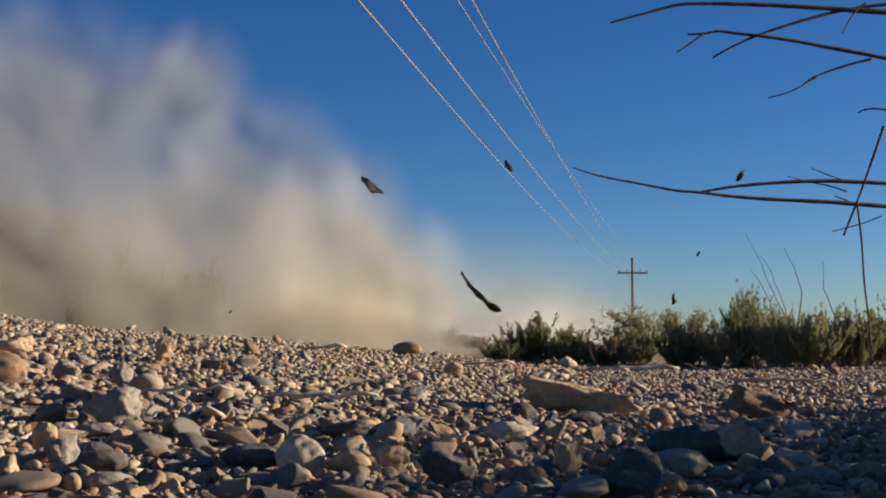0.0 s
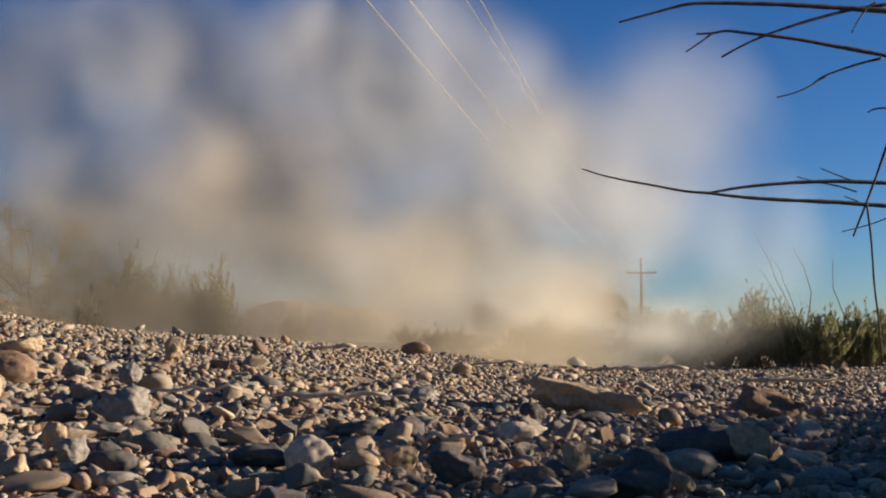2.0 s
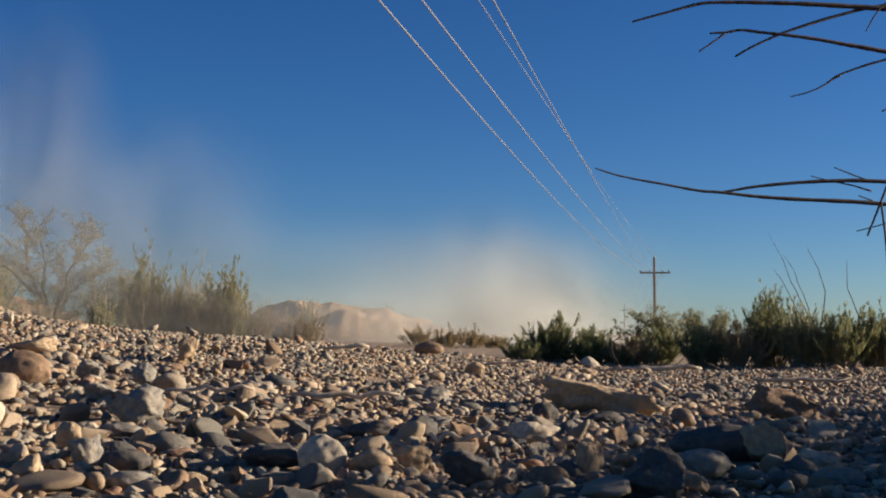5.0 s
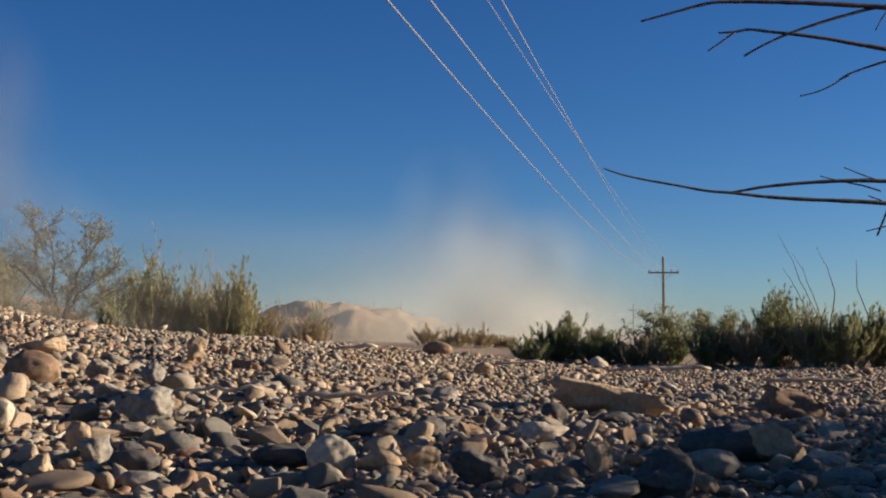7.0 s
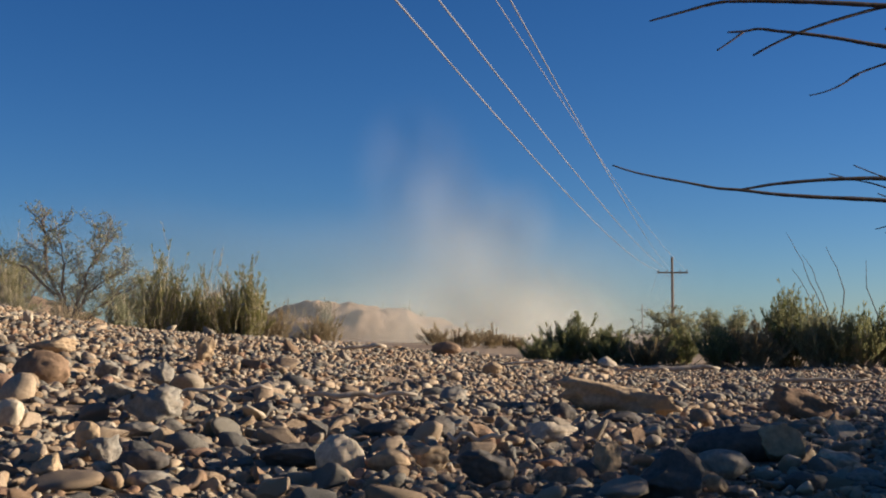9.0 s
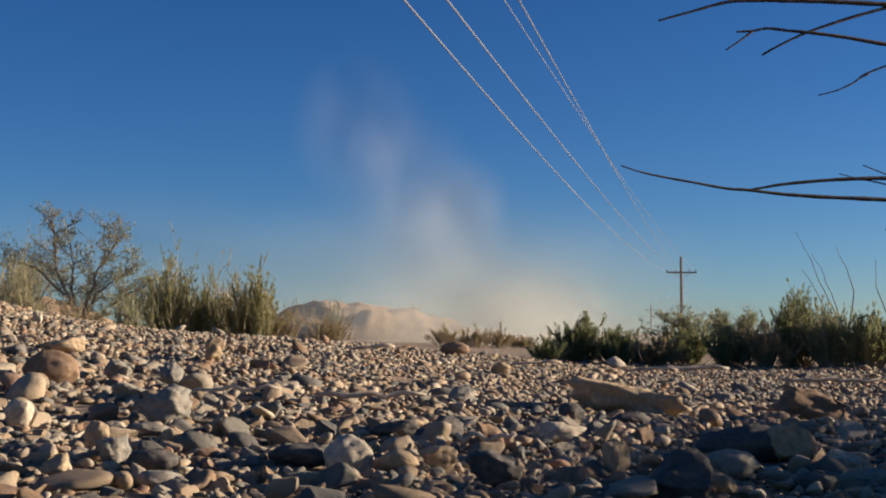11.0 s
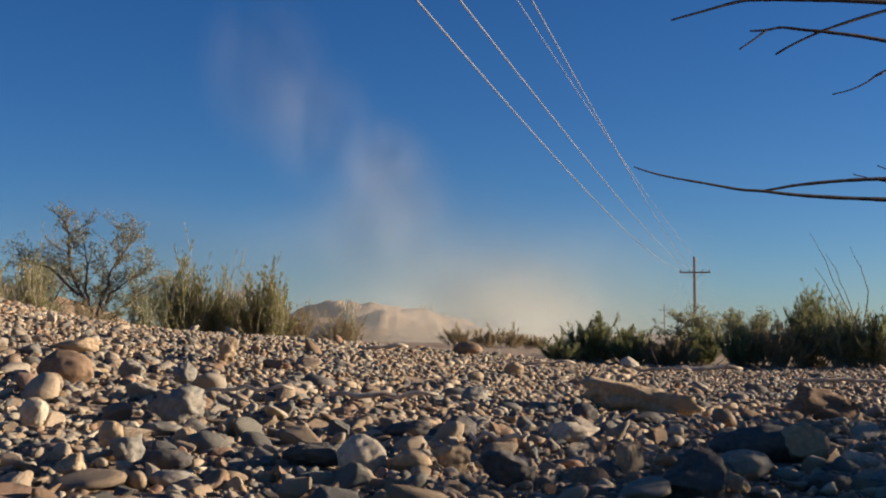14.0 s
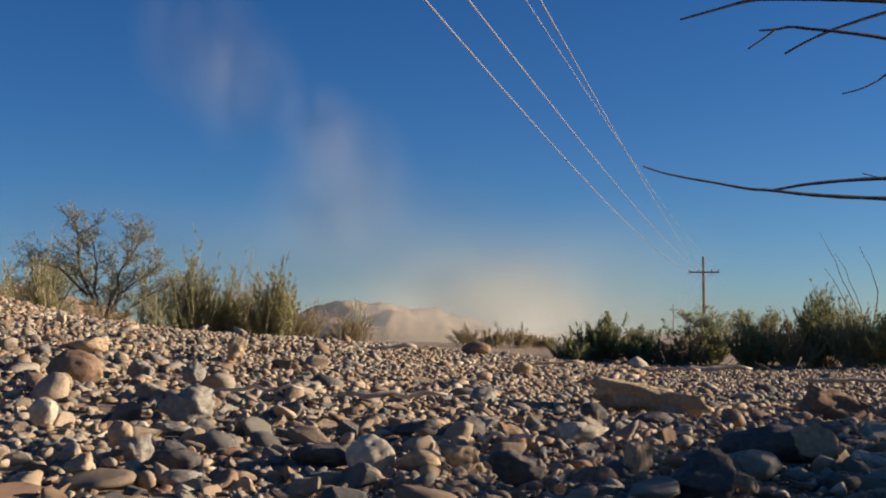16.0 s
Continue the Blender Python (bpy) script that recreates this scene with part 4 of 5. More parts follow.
dust(2.34, 1.06, 0.95, DUST_THICK, 11, [(0, -3.18, 12.0, 0.30), (0.5, -3.18, 12.0, 0.24), (1, -3.12, 12.0, 0.19), (1.5, -3.00, 12.0, 0.31), (2, -2.94, 12.0, 0.32), (2.5, -3.06, 12.0, 0.33), (3, -3.31, 12.0, 0.33), (3.5, -4.02, 12.0, 0.34), (4.2, -5.32, 12.0, 0.34), (6.3, -7.20, 12.0, 0.36), (8, -7.78, 12.0, 0.37), (16, -10.37, 12.0, 0.38)])
dust(1.99, 0.93, 0.83, DUST_THICK, 12, [(0, -1.34, 11.9, 0.24), (0.5, -1.30, 11.9, 0.19), (1, -1.06, 11.9, 0.13), (1.5, -0.66, 11.9, 0.24), (2, -0.43, 11.9, 0.24), (2.5, -0.58, 11.9, 0.24), (3, -1.01, 11.9, 0.24), (3.5, -2.16, 11.9, 0.24), (4.2, -4.04, 11.9, 0.24), (6.3, -6.56, 11.9, 0.24), (8, -7.29, 11.9, 0.24), (16, -10.60, 11.9, 0.24)])
dust(1.29, 0.66, 0.59, DUST_THICK, 13, [(0, -0.34, 11.6, 0.19), (0.5, -0.25, 11.6, 0.14), (1, 0.18, 11.6, 0.08), (1.5, 0.89, 11.6, 0.19), (2, 1.30, 11.6, 0.19), (2.5, 1.06, 11.6, 0.19), (3, 0.36, 11.6, 0.19), (3.5, -1.52, 11.6, 0.19), (4.2, -4.59, 11.6, 0.19), (6.3, -8.65, 11.6, 0.19), (8, -9.79, 11.6, 0.19), (16, -14.95, 11.6, 0.19)])
dust(1.01, 0.71, 1.01, DUST_MID, 14, [(0, -0.70, 12.1, 1.53), (0.5, -0.59, 12.1, 1.51), (1, -0.08, 12.1, 1.59), (1.5, 0.77, 12.1, 1.82), (2, 1.25, 12.1, 2.04), (2.5, 1.01, 12.1, 2.16), (3, 0.23, 12.1, 2.27), (3.5, -1.85, 12.1, 2.39), (4.2, -5.16, 12.1, 2.50), (6.3, -9.50, 12.1, 2.85), (8, -10.73, 12.1, 3.13), (16, -16.21, 12.1, 3.25)])
dust(0.99, 0.70, 0.94, DUST_MID, 15, [(0, -0.13, 11.9, 0.96), (0.5, -0.00, 11.9, 0.93), (1, 0.58, 11.9, 1.00), (1.5, 1.55, 11.9, 1.21), (2, 2.12, 11.9, 1.41), (2.5, 1.87, 11.9, 1.51), (3, 1.06, 11.9, 1.61), (3.5, -1.12, 11.9, 1.71), (4.2, -4.46, 11.9, 1.81), (6.3, -8.75, 11.9, 2.11), (8, -9.95, 11.9, 2.36), (16, -15.31, 11.9, 2.47)])
dust(1.48, 1.04, 1.48, DUST_THIN, 16, [(0, -1.16, 12.3, 1.32), (0.5, -1.00, 12.3, 1.31), (1, -0.24, 12.3, 1.43), (1.5, 1.01, 12.3, 1.70), (2, 1.73, 12.3, 2.00), (2.5, 1.48, 12.3, 2.15), (3, 0.54, 12.3, 2.30), (3.5, -1.95, 12.3, 2.45), (4.2, -5.60, 12.3, 2.60), (6.3, -10.13, 12.3, 3.06), (8, -11.38, 12.3, 3.44), (16, -16.97, 12.3, 3.59)])
dust(1.70, 1.19, 1.58, DUST_MID, 17, [(0, -8.75, 13.1, 2.87), (0.5, -8.20, 13.1, 2.91), (1, -6.88, 13.1, 3.01), (1.5, -4.99, 13.1, 3.16), (2, -4.06, 13.1, 3.24), (2.5, -4.40, 13.1, 3.30), (3, -5.03, 13.1, 3.36), (3.5, -6.63, 13.1, 3.43), (4.2, -9.35, 13.1, 3.55), (6.3, -14.00, 13.1, 3.80), (8, -15.95, 13.1, 3.99), (16, -18.66, 13.1, 4.18)])
dust(1.53, 1.07, 1.42, DUST_MID, 18, [(0, -6.99, 12.7, 2.85), (0.5, -6.46, 12.7, 2.89), (1, -5.18, 12.7, 2.99), (1.5, -3.35, 12.7, 3.14), (2, -2.44, 12.7, 3.21), (2.5, -2.84, 12.7, 3.27), (3, -3.56, 12.7, 3.33), (3.5, -5.42, 12.7, 3.39), (4.2, -8.57, 12.7, 3.51), (6.3, -13.97, 12.7, 3.76), (8, -16.22, 12.7, 3.94), (16, -19.30, 12.7, 4.12)])
dust(1.45, 1.02, 1.45, DUST_MID, 19, [(0, -5.29, 12.5, 2.63), (0.5, -4.77, 12.5, 2.67), (1, -3.51, 12.5, 2.77), (1.5, -1.71, 12.5, 2.92), (2, -0.81, 12.5, 2.99), (2.5, -1.25, 12.5, 3.05), (3, -2.03, 12.5, 3.11), (3.5, -4.06, 12.5, 3.17), (4.2, -7.50, 12.5, 3.29), (6.3, -13.38, 12.5, 3.52), (8, -15.83, 12.5, 3.70), (16, -19.15, 12.5, 3.88)])
dust(1.35, 0.94, 1.35, DUST_MID, 20, [(0, -3.42, 12.1, 2.22), (0.5, -2.91, 12.1, 2.26), (1, -1.69, 12.1, 2.35), (1.5, 0.05, 12.1, 2.49), (2, 0.92, 12.1, 2.56), (2.5, 0.46, 12.1, 2.62), (3, -0.37, 12.1, 2.67), (3.5, -2.52, 12.1, 2.73), (4.2, -6.18, 12.1, 2.85), (6.3, -12.41, 12.1, 3.08), (8, -15.01, 12.1, 3.25), (16, -18.50, 12.1, 3.42)])
dust(1.44, 1.01, 1.33, DUST_THIN, 21, [(0, -2.34, 11.9, 0.85), (0.5, -1.75, 11.9, 1.05), (1, -0.35, 11.9, 1.51), (1.5, 1.68, 11.9, 2.18), (2, 2.69, 11.9, 2.52), (2.5, 2.28, 11.9, 2.58), (3, 1.53, 11.9, 2.63), (3.5, -0.39, 11.9, 2.69), (4.2, -3.66, 11.9, 2.80), (6.3, -9.24, 11.9, 3.03), (8, -11.56, 11.9, 3.20), (16, -14.72, 11.9, 3.37)])
dust(1.06, 0.74, 1.06, DUST_THIN, 22, [(0, -1.44, 11.4, 0.51), (0.5, -0.90, 11.4, 0.59), (1, 0.40, 11.4, 0.78), (1.5, 2.27, 11.4, 1.06), (2, 3.19, 11.4, 1.20), (2.5, 2.80, 11.4, 1.25), (3, 2.09, 11.4, 1.30), (3.5, 0.27, 11.4, 1.36), (4.2, -2.84, 11.4, 1.46), (6.3, -8.15, 11.4, 1.68), (8, -10.36, 11.4, 1.84), (16, -13.36, 11.4, 2.00)])
dust(0.94, 0.64, 0.57, DUST_THIN, 23, [(0, -0.64, 11.2, 0.30), (0.5, -0.25, 11.2, 0.32), (1, 0.67, 11.2, 0.36), (1.5, 2.00, 11.2, 0.42), (2, 2.66, 11.2, 0.45), (2.5, 2.24, 11.2, 0.51), (3, 1.48, 11.2, 0.56), (3.5, -0.49, 11.2, 0.61), (4.2, -3.83, 11.2, 0.71), (6.3, -9.53, 11.2, 0.92), (8, -11.90, 11.2, 1.08), (16, -15.10, 11.2, 1.24)])
dust(1.30, 0.91, 1.59, DUST_MID, 24, [(0, -4.26, 12.2, 2.69), (0.5, -3.74, 12.2, 2.73), (1, -2.51, 12.2, 2.83), (1.5, -0.75, 12.2, 2.97), (2, 0.12, 12.2, 3.04), (2.5, -0.22, 12.2, 3.10), (3, -0.84, 12.2, 3.16), (3.5, -2.42, 12.2, 3.21), (4.2, -5.12, 12.2, 3.33), (6.3, -9.73, 12.2, 3.56), (8, -11.66, 12.2, 3.74), (16, -14.32, 12.2, 3.92)])
dust(1.45, 1.01, 1.28, DUST_MID, 25, [(0, -4.15, 12.0, 1.35), (0.5, -3.65, 12.0, 1.39), (1, -2.45, 12.0, 1.49), (1.5, -0.73, 12.0, 1.62), (2, 0.12, 12.0, 1.69), (2.5, -0.29, 12.0, 1.75), (3, -1.04, 12.0, 1.80), (3.5, -2.97, 12.0, 1.86), (4.2, -6.26, 12.0, 1.97), (6.3, -11.86, 12.0, 2.20), (8, -14.19, 12.0, 2.37), (16, -17.36, 12.0, 2.54)])
dust(1.41, 0.99, 1.52, DUST_MID, 26, [(0, -2.94, 11.7, 0.30), (0.5, -2.46, 11.7, 0.47), (1, -1.30, 11.7, 0.88), (1.5, 0.38, 11.7, 1.47), (2, 1.21, 11.7, 1.77), (2.5, 0.77, 11.7, 1.82), (3, -0.03, 11.7, 1.88), (3.5, -2.10, 11.7, 1.93), (4.2, -5.62, 11.7, 2.04), (6.3, -11.62, 11.7, 2.26), (8, -14.12, 11.7, 2.43), (16, -17.49, 11.7, 2.60)])
dust(1.18, 0.83, 0.75, DUST_MID, 27, [(0, -1.31, 11.6, 0.30), (0.5, -1.00, 11.6, 0.35), (1, -0.27, 11.6, 0.47), (1.5, 0.78, 11.6, 0.64), (2, 1.30, 11.6, 0.73), (2.5, 0.87, 11.6, 0.78), (3, 0.08, 11.6, 0.83), (3.5, -1.96, 11.6, 0.89), (4.2, -5.43, 11.6, 1.00), (6.3, -11.35, 11.6, 1.21), (8, -13.81, 11.6, 1.38), (16, -17.12, 11.6, 1.54)])
dust(1.28, 0.90, 1.49, DUST_THIN, 28, [(0, -2.26, 11.5, 0.51), (0.5, -1.73, 11.5, 0.68), (1, -0.49, 11.5, 1.07), (1.5, 1.32, 11.5, 1.62), (2, 2.21, 11.5, 1.91), (2.5, 1.82, 11.5, 1.96), (3, 1.10, 11.5, 2.01), (3.5, -0.75, 11.5, 2.07), (4.2, -3.90, 11.5, 2.18), (6.3, -9.28, 11.5, 2.39), (8, -11.52, 11.5, 2.56), (16, -14.56, 11.5, 2.72)])
dust(1.00, 0.53, 0.47, DUST_MID, 29, [(0, -0.44, 11.3, 0.25), (0.5, -0.14, 11.3, 0.25), (1, 0.57, 11.3, 0.25), (1.5, 1.60, 11.3, 0.25), (2, 2.10, 11.3, 0.25), (2.5, 1.64, 11.3, 0.30), (3, 0.81, 11.3, 0.35), (3.5, -1.35, 11.3, 0.40), (4.2, -5.02, 11.3, 0.51), (6.3, -11.28, 11.3, 0.72), (8, -13.88, 11.3, 0.87), (16, -17.37, 11.3, 1.03)])
dust(1.38, 0.65, 0.58, DUST_THICK, 30, [(0, -0.86, 11.4, 0.23), (0.5, -0.63, 11.4, 0.23), (1, -0.06, 11.4, 0.22), (1.5, 0.77, 11.4, 0.20), (2, 1.17, 11.4, 0.19), (2.5, 0.78, 11.4, 0.25), (3, 0.07, 11.4, 0.30), (3.5, -1.74, 11.4, 0.35), (4.2, -4.83, 11.4, 0.46), (6.3, -10.11, 11.4, 0.67), (8, -12.31, 11.4, 0.83), (16, -15.29, 11.4, 0.99)])
dust(1.71, 1.15, 1.03, DUST_THICK, 31, [(0, -4.70, 12.3, 0.64), (0.5, -4.21, 12.3, 0.68), (1, -3.05, 12.3, 0.77), (1.5, -1.39, 12.3, 0.91), (2, -0.56, 12.3, 0.98), (2.5, -0.90, 12.3, 1.04), (3, -1.52, 12.3, 1.09), (3.5, -3.10, 12.3, 1.15), (4.2, -5.79, 12.3, 1.26), (6.3, -10.38, 12.3, 1.49), (8, -12.30, 12.3, 1.67), (16, -14.96, 12.3, 1.84)])
dust(1.22, 0.85, 0.94, DUST_MID, 32, [(0, -3.44, 11.9, 0.68), (0.5, -2.96, 11.9, 0.72), (1, -1.81, 11.9, 0.81), (1.5, -0.15, 11.9, 0.95), (2, 0.67, 11.9, 1.01), (2.5, 0.26, 11.9, 1.07), (3, -0.48, 11.9, 1.12), (3.5, -2.38, 11.9, 1.18), (4.2, -5.63, 11.9, 1.29), (6.3, -11.16, 11.9, 1.51), (8, -13.46, 11.9, 1.68), (16, -16.59, 11.9, 1.85)])
dust(1.75, 1.23, 1.46, DUST_THICK, 33, [(0, -5.72, 12.6, 1.52), (0.5, -5.22, 12.6, 1.56), (1, -4.05, 12.6, 1.66), (1.5, -2.36, 12.6, 1.81), (2, -1.52, 12.6, 1.88), (2.5, -1.85, 12.6, 1.94), (3, -2.45, 12.6, 2.00), (3.5, -3.97, 12.6, 2.05), (4.2, -6.57, 12.6, 2.17), (6.3, -11.01, 12.6, 2.41), (8, -12.87, 12.6, 2.59), (16, -15.46, 12.6, 2.77)])
dust(1.80, 1.26, 1.50, DUST_THICK, 34, [(0, -7.04, 12.9, 1.25), (0.5, -6.60, 12.9, 1.29), (1, -5.53, 12.9, 1.39), (1.5, -4.00, 12.9, 1.54), (2, -3.24, 12.9, 1.61), (2.5, -3.47, 12.9, 1.67), (3, -3.89, 12.9, 1.73), (3.5, -4.94, 12.9, 1.79), (4.2, -6.72, 12.9, 1.91), (6.3, -9.78, 12.9, 2.16), (8, -11.07, 12.9, 2.34), (16, -12.96, 12.9, 2.52)])
dust(2.51, 1.75, 2.84, DUST_FAR, 35, [(0, 4.78, 36.0, -0.15), (3, 3.91, 36.0, 1.18), (6.3, 1.66, 36.0, 2.36), (9, 0.14, 36.0, 3.87), (11.5, -1.86, 36.0, 5.22), (14, -4.55, 36.0, 6.58), (16, -7.01, 36.0, 7.78)])
dust(1.86, 1.30, 1.86, DUST_FAR, 36, [(0, 5.35, 36.5, 0.01), (3, 4.81, 36.5, 1.03), (6.3, 3.63, 36.5, 2.55), (9, 2.10, 36.5, 3.75), (11.5, -0.18, 36.5, 4.60), (14, -2.55, 36.5, 5.63), (16, -4.70, 36.5, 6.67)])
dust(2.73, 1.91, 3.42, DUST_FAINT, 37, [(0, 4.03, 36.8, -0.16), (3, 3.14, 36.8, 0.86), (6.3, 0.84, 36.8, 3.09), (9, -0.89, 36.8, 4.98), (11.5, -3.46, 36.8, 6.72), (14, -6.22, 36.8, 8.29), (16, -8.58, 36.8, 9.34)])
dust(3.28, 2.30, 3.28, DUST_FAR, 38, [(0, 3.56, 37.2, 0.01), (3, 2.65, 37.2, 0.52), (6.3, 1.71, 37.2, 1.56), (9, 0.84, 37.2, 2.25), (11.5, -0.88, 37.2, 3.12), (14, -2.59, 37.2, 3.81), (16, -4.25, 37.2, 4.51)])
dust(2.61, 1.83, 2.79, DUST_FAINT, 39, [(0, 4.80, 37.5, 0.01), (6.3, 2.77, 37.5, 1.92), (9, 1.02, 37.5, 2.96), (12.5, -1.37, 37.5, 4.37), (16, -3.94, 37.5, 5.60)])
dust(5.15, 2.89, 2.58, DUST_THIN, 40, [(0, 3.03, 37.0, 0.35), (6.3, 2.04, 37.0, 0.69), (9, 1.52, 37.0, 0.87), (16, 0.09, 37.0, 1.38)])
dust(4.25, 2.01, 1.80, DUST_THIN, 41, [(0, 3.86, 35.2, 0.19), (6.3, 3.08, 35.2, 0.35), (9, 2.58, 35.2, 0.35), (16, 1.39, 35.2, 0.68)])
dust(4.87, 1.82, 1.62, DUST_THIN, 42, [(0, 1.24, 35.0, -0.13), (6.3, 0.63, 35.0, -0.13), (9, 0.14, 35.0, -0.13), (12, -0.23, 35.0, -0.29), (16, -0.89, 35.0, -0.46)])
dust(3.30, 2.31, 2.14, DUST_THIN, 43, [(0, 4.71, 35.5, 0.19), (6.3, 3.77, 35.5, 0.68), (9, 3.10, 35.5, 0.84), (16, 1.40, 35.5, 1.17)])
dust(4.10, 1.41, 1.26, DUST_THIN, 44, [(0, -0.05, 34.0, -0.12), (6.3, -0.65, 34.0, -0.12), (9, -0.97, 34.0, -0.12), (12, -1.48, 34.0, -0.28), (16, -2.28, 34.0, -0.59)])
dust(12.35, 3.95, 3.53, DUST_FAR, 45, [(0, -2.17, 38.0, 1.58), (6.3, -3.02, 38.0, 1.94), (16, -3.62, 38.0, 2.29)])
dust(11.0, 3.0, 4.6, DUST_HAZE, 55, [(0, 1.5, 41.0, 0.5), (6.3, 1.2, 41.0, 0.6), (16, 0.6, 41.0, 0.8)])
dust(24.0, 3.0, 3.6, DUST_HAZE, 56, [(0, 0.0, 60.0, 0.0), (16, -2.0, 60.0, 0.2)])
dust(7.60, 3.24, 2.90, DUST_FAINT, 46, [(0, -7.66, 39.0, 1.62), (6.3, -8.54, 39.0, 2.52), (16, -11.70, 39.0, 3.07)])
dust(6.77, 3.79, 3.39, DUST_FAR, 47, [(0, 0.66, 38.4, 0.88), (6.3, -0.20, 38.4, 1.95), (16, -3.66, 38.4, 3.38)])
dust(2.15, 1.51, 1.35, DUST_THIN, 48, [(0, -4.20, 14.5, 1.09), (4.2, -4.69, 14.5, 1.43), (6.3, -5.07, 14.5, 1.50), (7, -5.51, 14.5, 1.56), (9, -7.92, 14.5, 1.63), (16, -11.11, 14.5, 1.63)])
dust(1.75, 1.05, 0.94, DUST_THIN, 49, [(0, -3.06, 12.6, 0.53), (4.2, -3.36, 12.6, 0.64), (6.3, -4.16, 12.6, 0.64), (7, -4.54, 12.6, 0.64), (9, -6.09, 12.6, 0.70), (16, -9.04, 12.6, 0.76)])
dust(2.42, 0.58, 0.52, DUST_THIN, 50, [(0, -1.97, 12.4, 0.35), (4.2, -2.15, 12.4, 0.35), (6.3, -2.94, 12.4, 0.41), (7, -3.54, 12.4, 0.41), (9, -5.41, 12.4, 0.41), (16, -9.46, 12.4, 0.52)])
dust(2.50, 1.06, 0.95, DUST_FAINT, 51, [(0, -2.51, 12.8, 0.65), (4.2, -2.70, 12.8, 0.65), (6.3, -3.16, 12.8, 0.77), (9, -4.35, 12.8, 0.88), (16, -6.81, 12.8, 1.00)])
dust(1.20, 0.84, 1.98, DUST_THIN, 52, [(0, -4.97, 12.9, 2.40), (4.2, -4.20, 12.9, 2.34), (6.3, -4.72, 12.9, 2.34), (7, -5.11, 12.9, 2.34), (9, -7.20, 12.9, 2.40), (16, -10.54, 12.9, 2.40)])
dust(2.24, 1.57, 1.53, DUST_THIN, 53, [(0, -3.92, 12.7, 1.35), (2, -2.60, 12.7, 1.59), (4.2, -2.52, 12.7, 1.47), (6.3, -5.45, 12.7, 1.59), (9, -8.84, 12.7, 1.71), (16, -12.12, 12.7, 1.83)])
dust(2.01, 0.82, 0.73, DUST_MID, 54, [(0, -3.90, 13.1, 0.47), (2, -2.48, 13.1, 0.53), (4.2, -2.40, 13.1, 0.47), (6.3, -4.56, 13.1, 0.47), (7, -5.44, 13.1, 0.47), (9, -8.45, 13.1, 0.53), (16, -11.82, 13.1, 0.65)])


# ---- dry leaves whirled up by the gust ----
FLYING = []


def flying_leaf(length, width, rows, seed):
    rnd, bm = random.Random(seed), bmesh.new()
    bmesh.ops.create_icosphere(bm, subdivisions=2, radius=1.0)
    for v in bm.verts:
        x = v.co.x
        v.co = Vector((x * length / 2, v.co.y * width / 2 * (1 - 0.5 * x * x), v.co.z * 0.002 + 0.08 * length * x * x + 0.004 * rnd.gauss(0, 1)))
    me = bpy.data.meshes.new("dry_leaf")
    bm.to_mesh(me)
    bm.free()
    me.materials.append(TWIG)
    ob = new("dry_leaf", me)
    FLYING.append((ob, rows, seed))
    return tagged(ob, "curled dark dry leaf whirled up by wind", "leaf", "leaves in the gust")


flying_leaf(0.075, 0.03, [(0, -0.09, 2.9, 0.70), (0.1, 0.23, 2.9, 0.78), (0.2, 0.54, 2.9, 0.85), (0.4, 1.16, 2.9, 1.00), (0.8, 2.43, 2.9, 1.23), (2.0, 3.63, 2.9, 0.02), (16, 3.63, 2.9, 0.02)], 1)
flying_leaf(0.16, 0.012, [(0, 0.16, 2.8, 0.44), (0.1, 0.50, 2.8, 0.55), (0.2, 0.84, 2.8, 0.67), (0.4, 1.53, 2.8, 0.88), (0.8, 2.92, 2.8, 1.27), (2.0, 4.12, 2.8, 0.02), (16, 4.12, 2.8, 0.02)], 2)
flying_leaf(0.05, 0.012, [(0, 0.28, 3.4, 0.82), (0.1, 0.66, 3.4, 0.88), (0.2, 1.04, 3.4, 0.94), (0.4, 1.81, 3.4, 1.04), (0.8, 3.35, 3.4, 1.18), (2.0, 4.55, 3.4, 0.02), (16, 4.55, 3.4, 0.02)], 3)
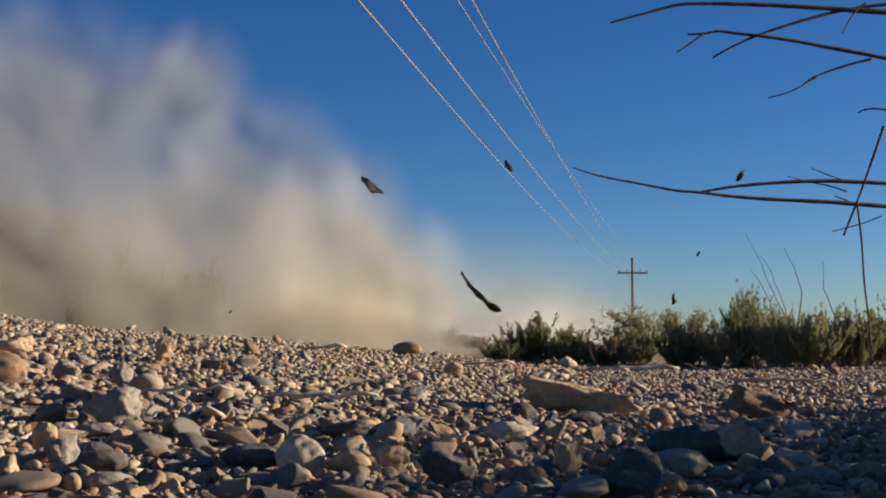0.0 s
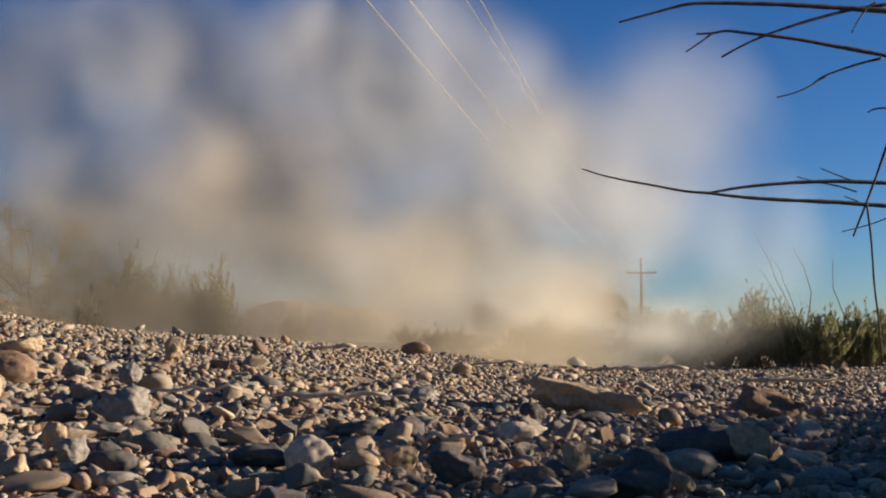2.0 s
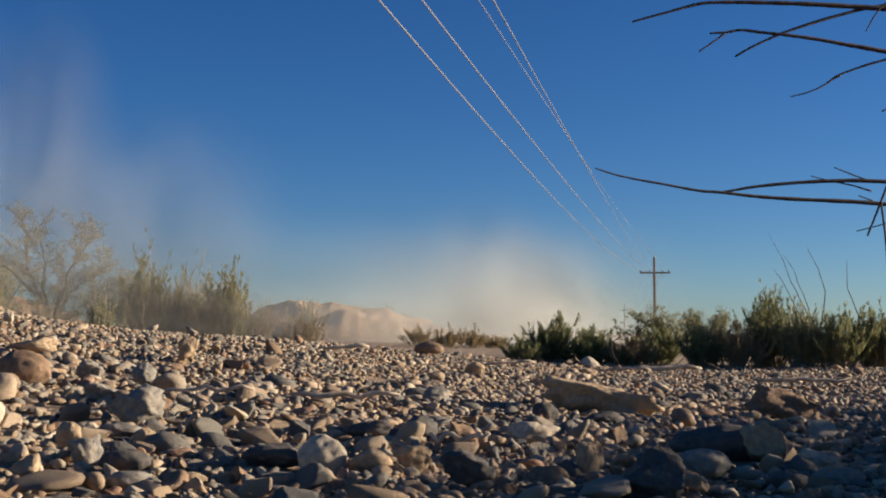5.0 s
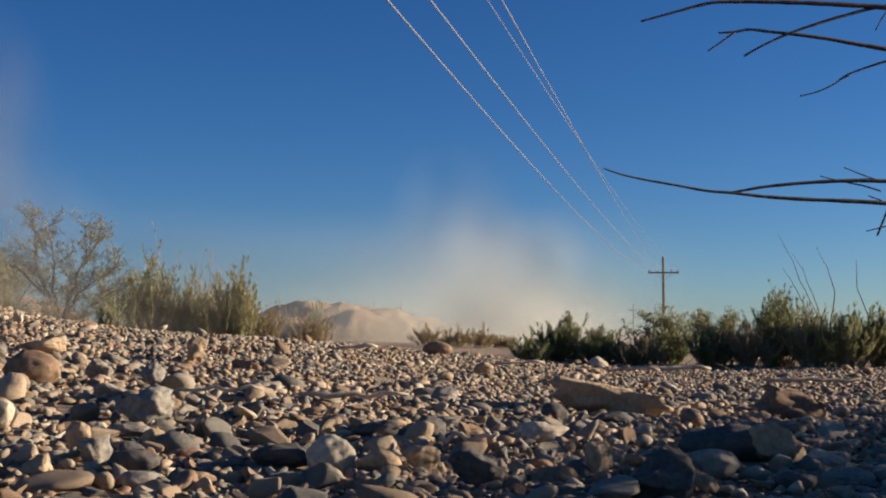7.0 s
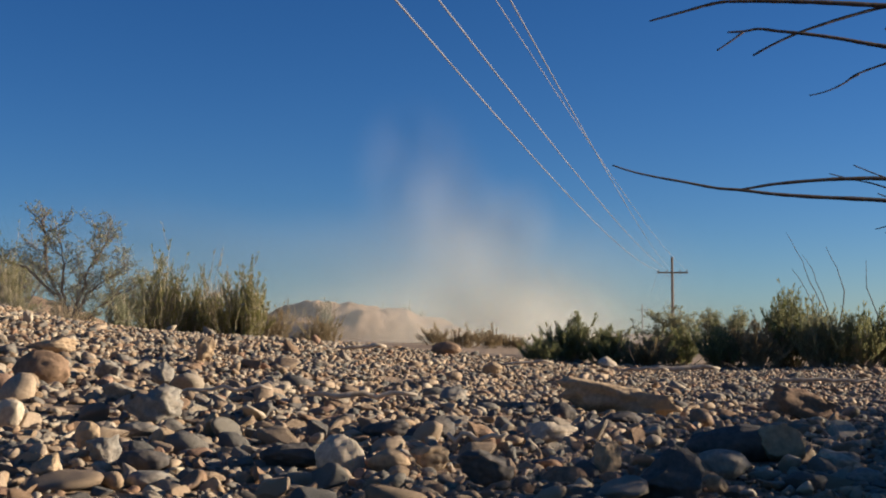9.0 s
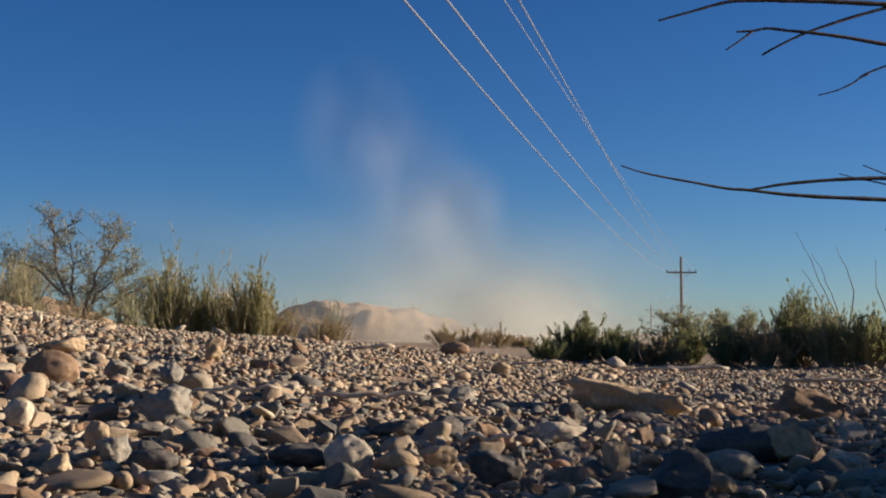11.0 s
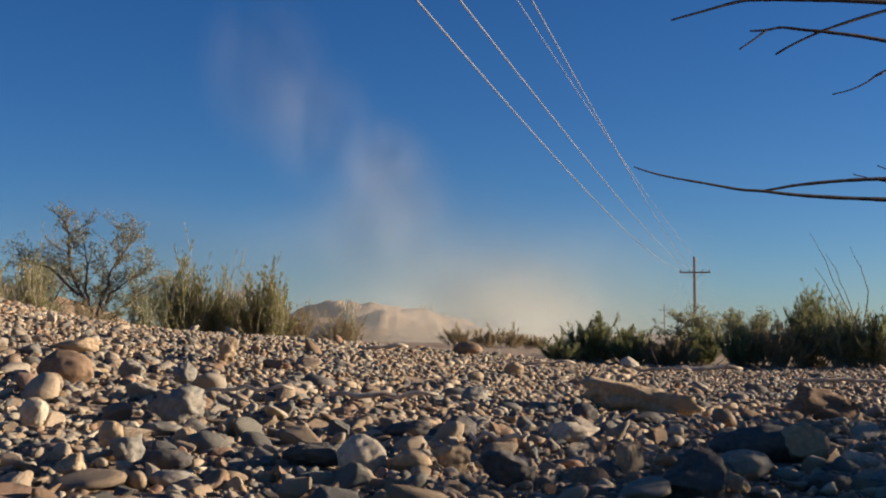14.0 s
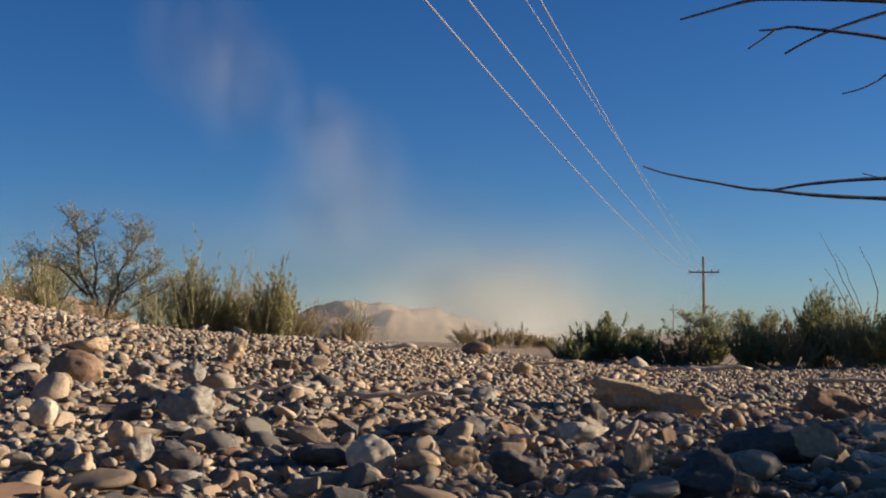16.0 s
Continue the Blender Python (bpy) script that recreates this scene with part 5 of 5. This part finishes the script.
flying_leaf(0.05, 0.014, [(0, 0.70, 3.2, 0.44), (0.1, 1.07, 3.2, 0.40), (0.2, 1.43, 3.2, 0.34), (0.4, 2.17, 3.2, 0.23), (0.8, 3.62, 3.2, 0.02), (2.0, 4.82, 3.2, 0.02), (16, 4.82, 3.2, 0.02)], 4)
flying_leaf(0.045, 0.016, [(0, 0.91, 3.3, 0.78), (0.1, 1.28, 3.3, 0.72), (0.2, 1.65, 3.3, 0.65), (0.4, 2.37, 3.3, 0.50), (0.8, 3.81, 3.3, 0.15), (2.0, 5.01, 3.3, 0.02), (16, 5.01, 3.3, 0.02)], 5)
flying_leaf(0.018, 0.008, [(0, 0.84, 3.5, 0.58), (0.1, 1.21, 3.5, 0.55), (0.2, 1.59, 3.5, 0.51), (0.4, 2.33, 3.5, 0.41), (0.8, 3.80, 3.5, 0.17), (2.0, 5.00, 3.5, 0.02), (16, 5.00, 3.5, 0.02)], 6)
flying_leaf(0.012, 0.008, [(0, -0.51, 3.5, 0.41), (0.1, -0.45, 3.5, 0.45), (0.2, -0.38, 3.5, 0.49), (0.4, -0.26, 3.5, 0.56), (0.8, -0.00, 3.5, 0.64), (2.0, 1.20, 3.5, 0.02), (16, 1.20, 3.5, 0.02)], 7)


def motions():
    for ob, rows, seed in FLYING:
        walk(ob, [(t, pose(x, y, z, 50 + 60 * min(t, 2) * (seed % 3 - 1), 35 + 70 * min(t, 2), 20 * seed)) for t, x, y, z in rows])
    for ob, rows, seed in PUFFS:
        spin = (seed * 37 % 11 - 5) * 1.2
        walk(ob, [(t, pose(x, y, z, 0, spin * t / 4 if t < 8 else spin * 2, -math.degrees(math.atan2(x, y)) * 0.8)) for t, x, y, z in rows])
    sway = [(0, 0.0), (0.5, 0.15), (1, -0.3), (1.5, -0.35), (2, 0.1), (2.6, -0.2), (3.5, 0.05), (4.2, 0.1), (6.3, 0.0), (7, 0.12), (8, 0.0), (9, -0.15),
            (11.3, -0.1), (12.5, -0.25), (13.5, 0.0), (14.5, 0.05), (16, 0.0)]
    walk(LOWER, [(t, pose(0, 0, 0, 0, 0, 0) @ Matrix.Translation((1.3, 1.9, 0.6)) @ pose(0, 0, 0, 0, -a, 0) @ Matrix.Translation((-1.3, -1.9, -0.6))) for t, a in sway])


motions()
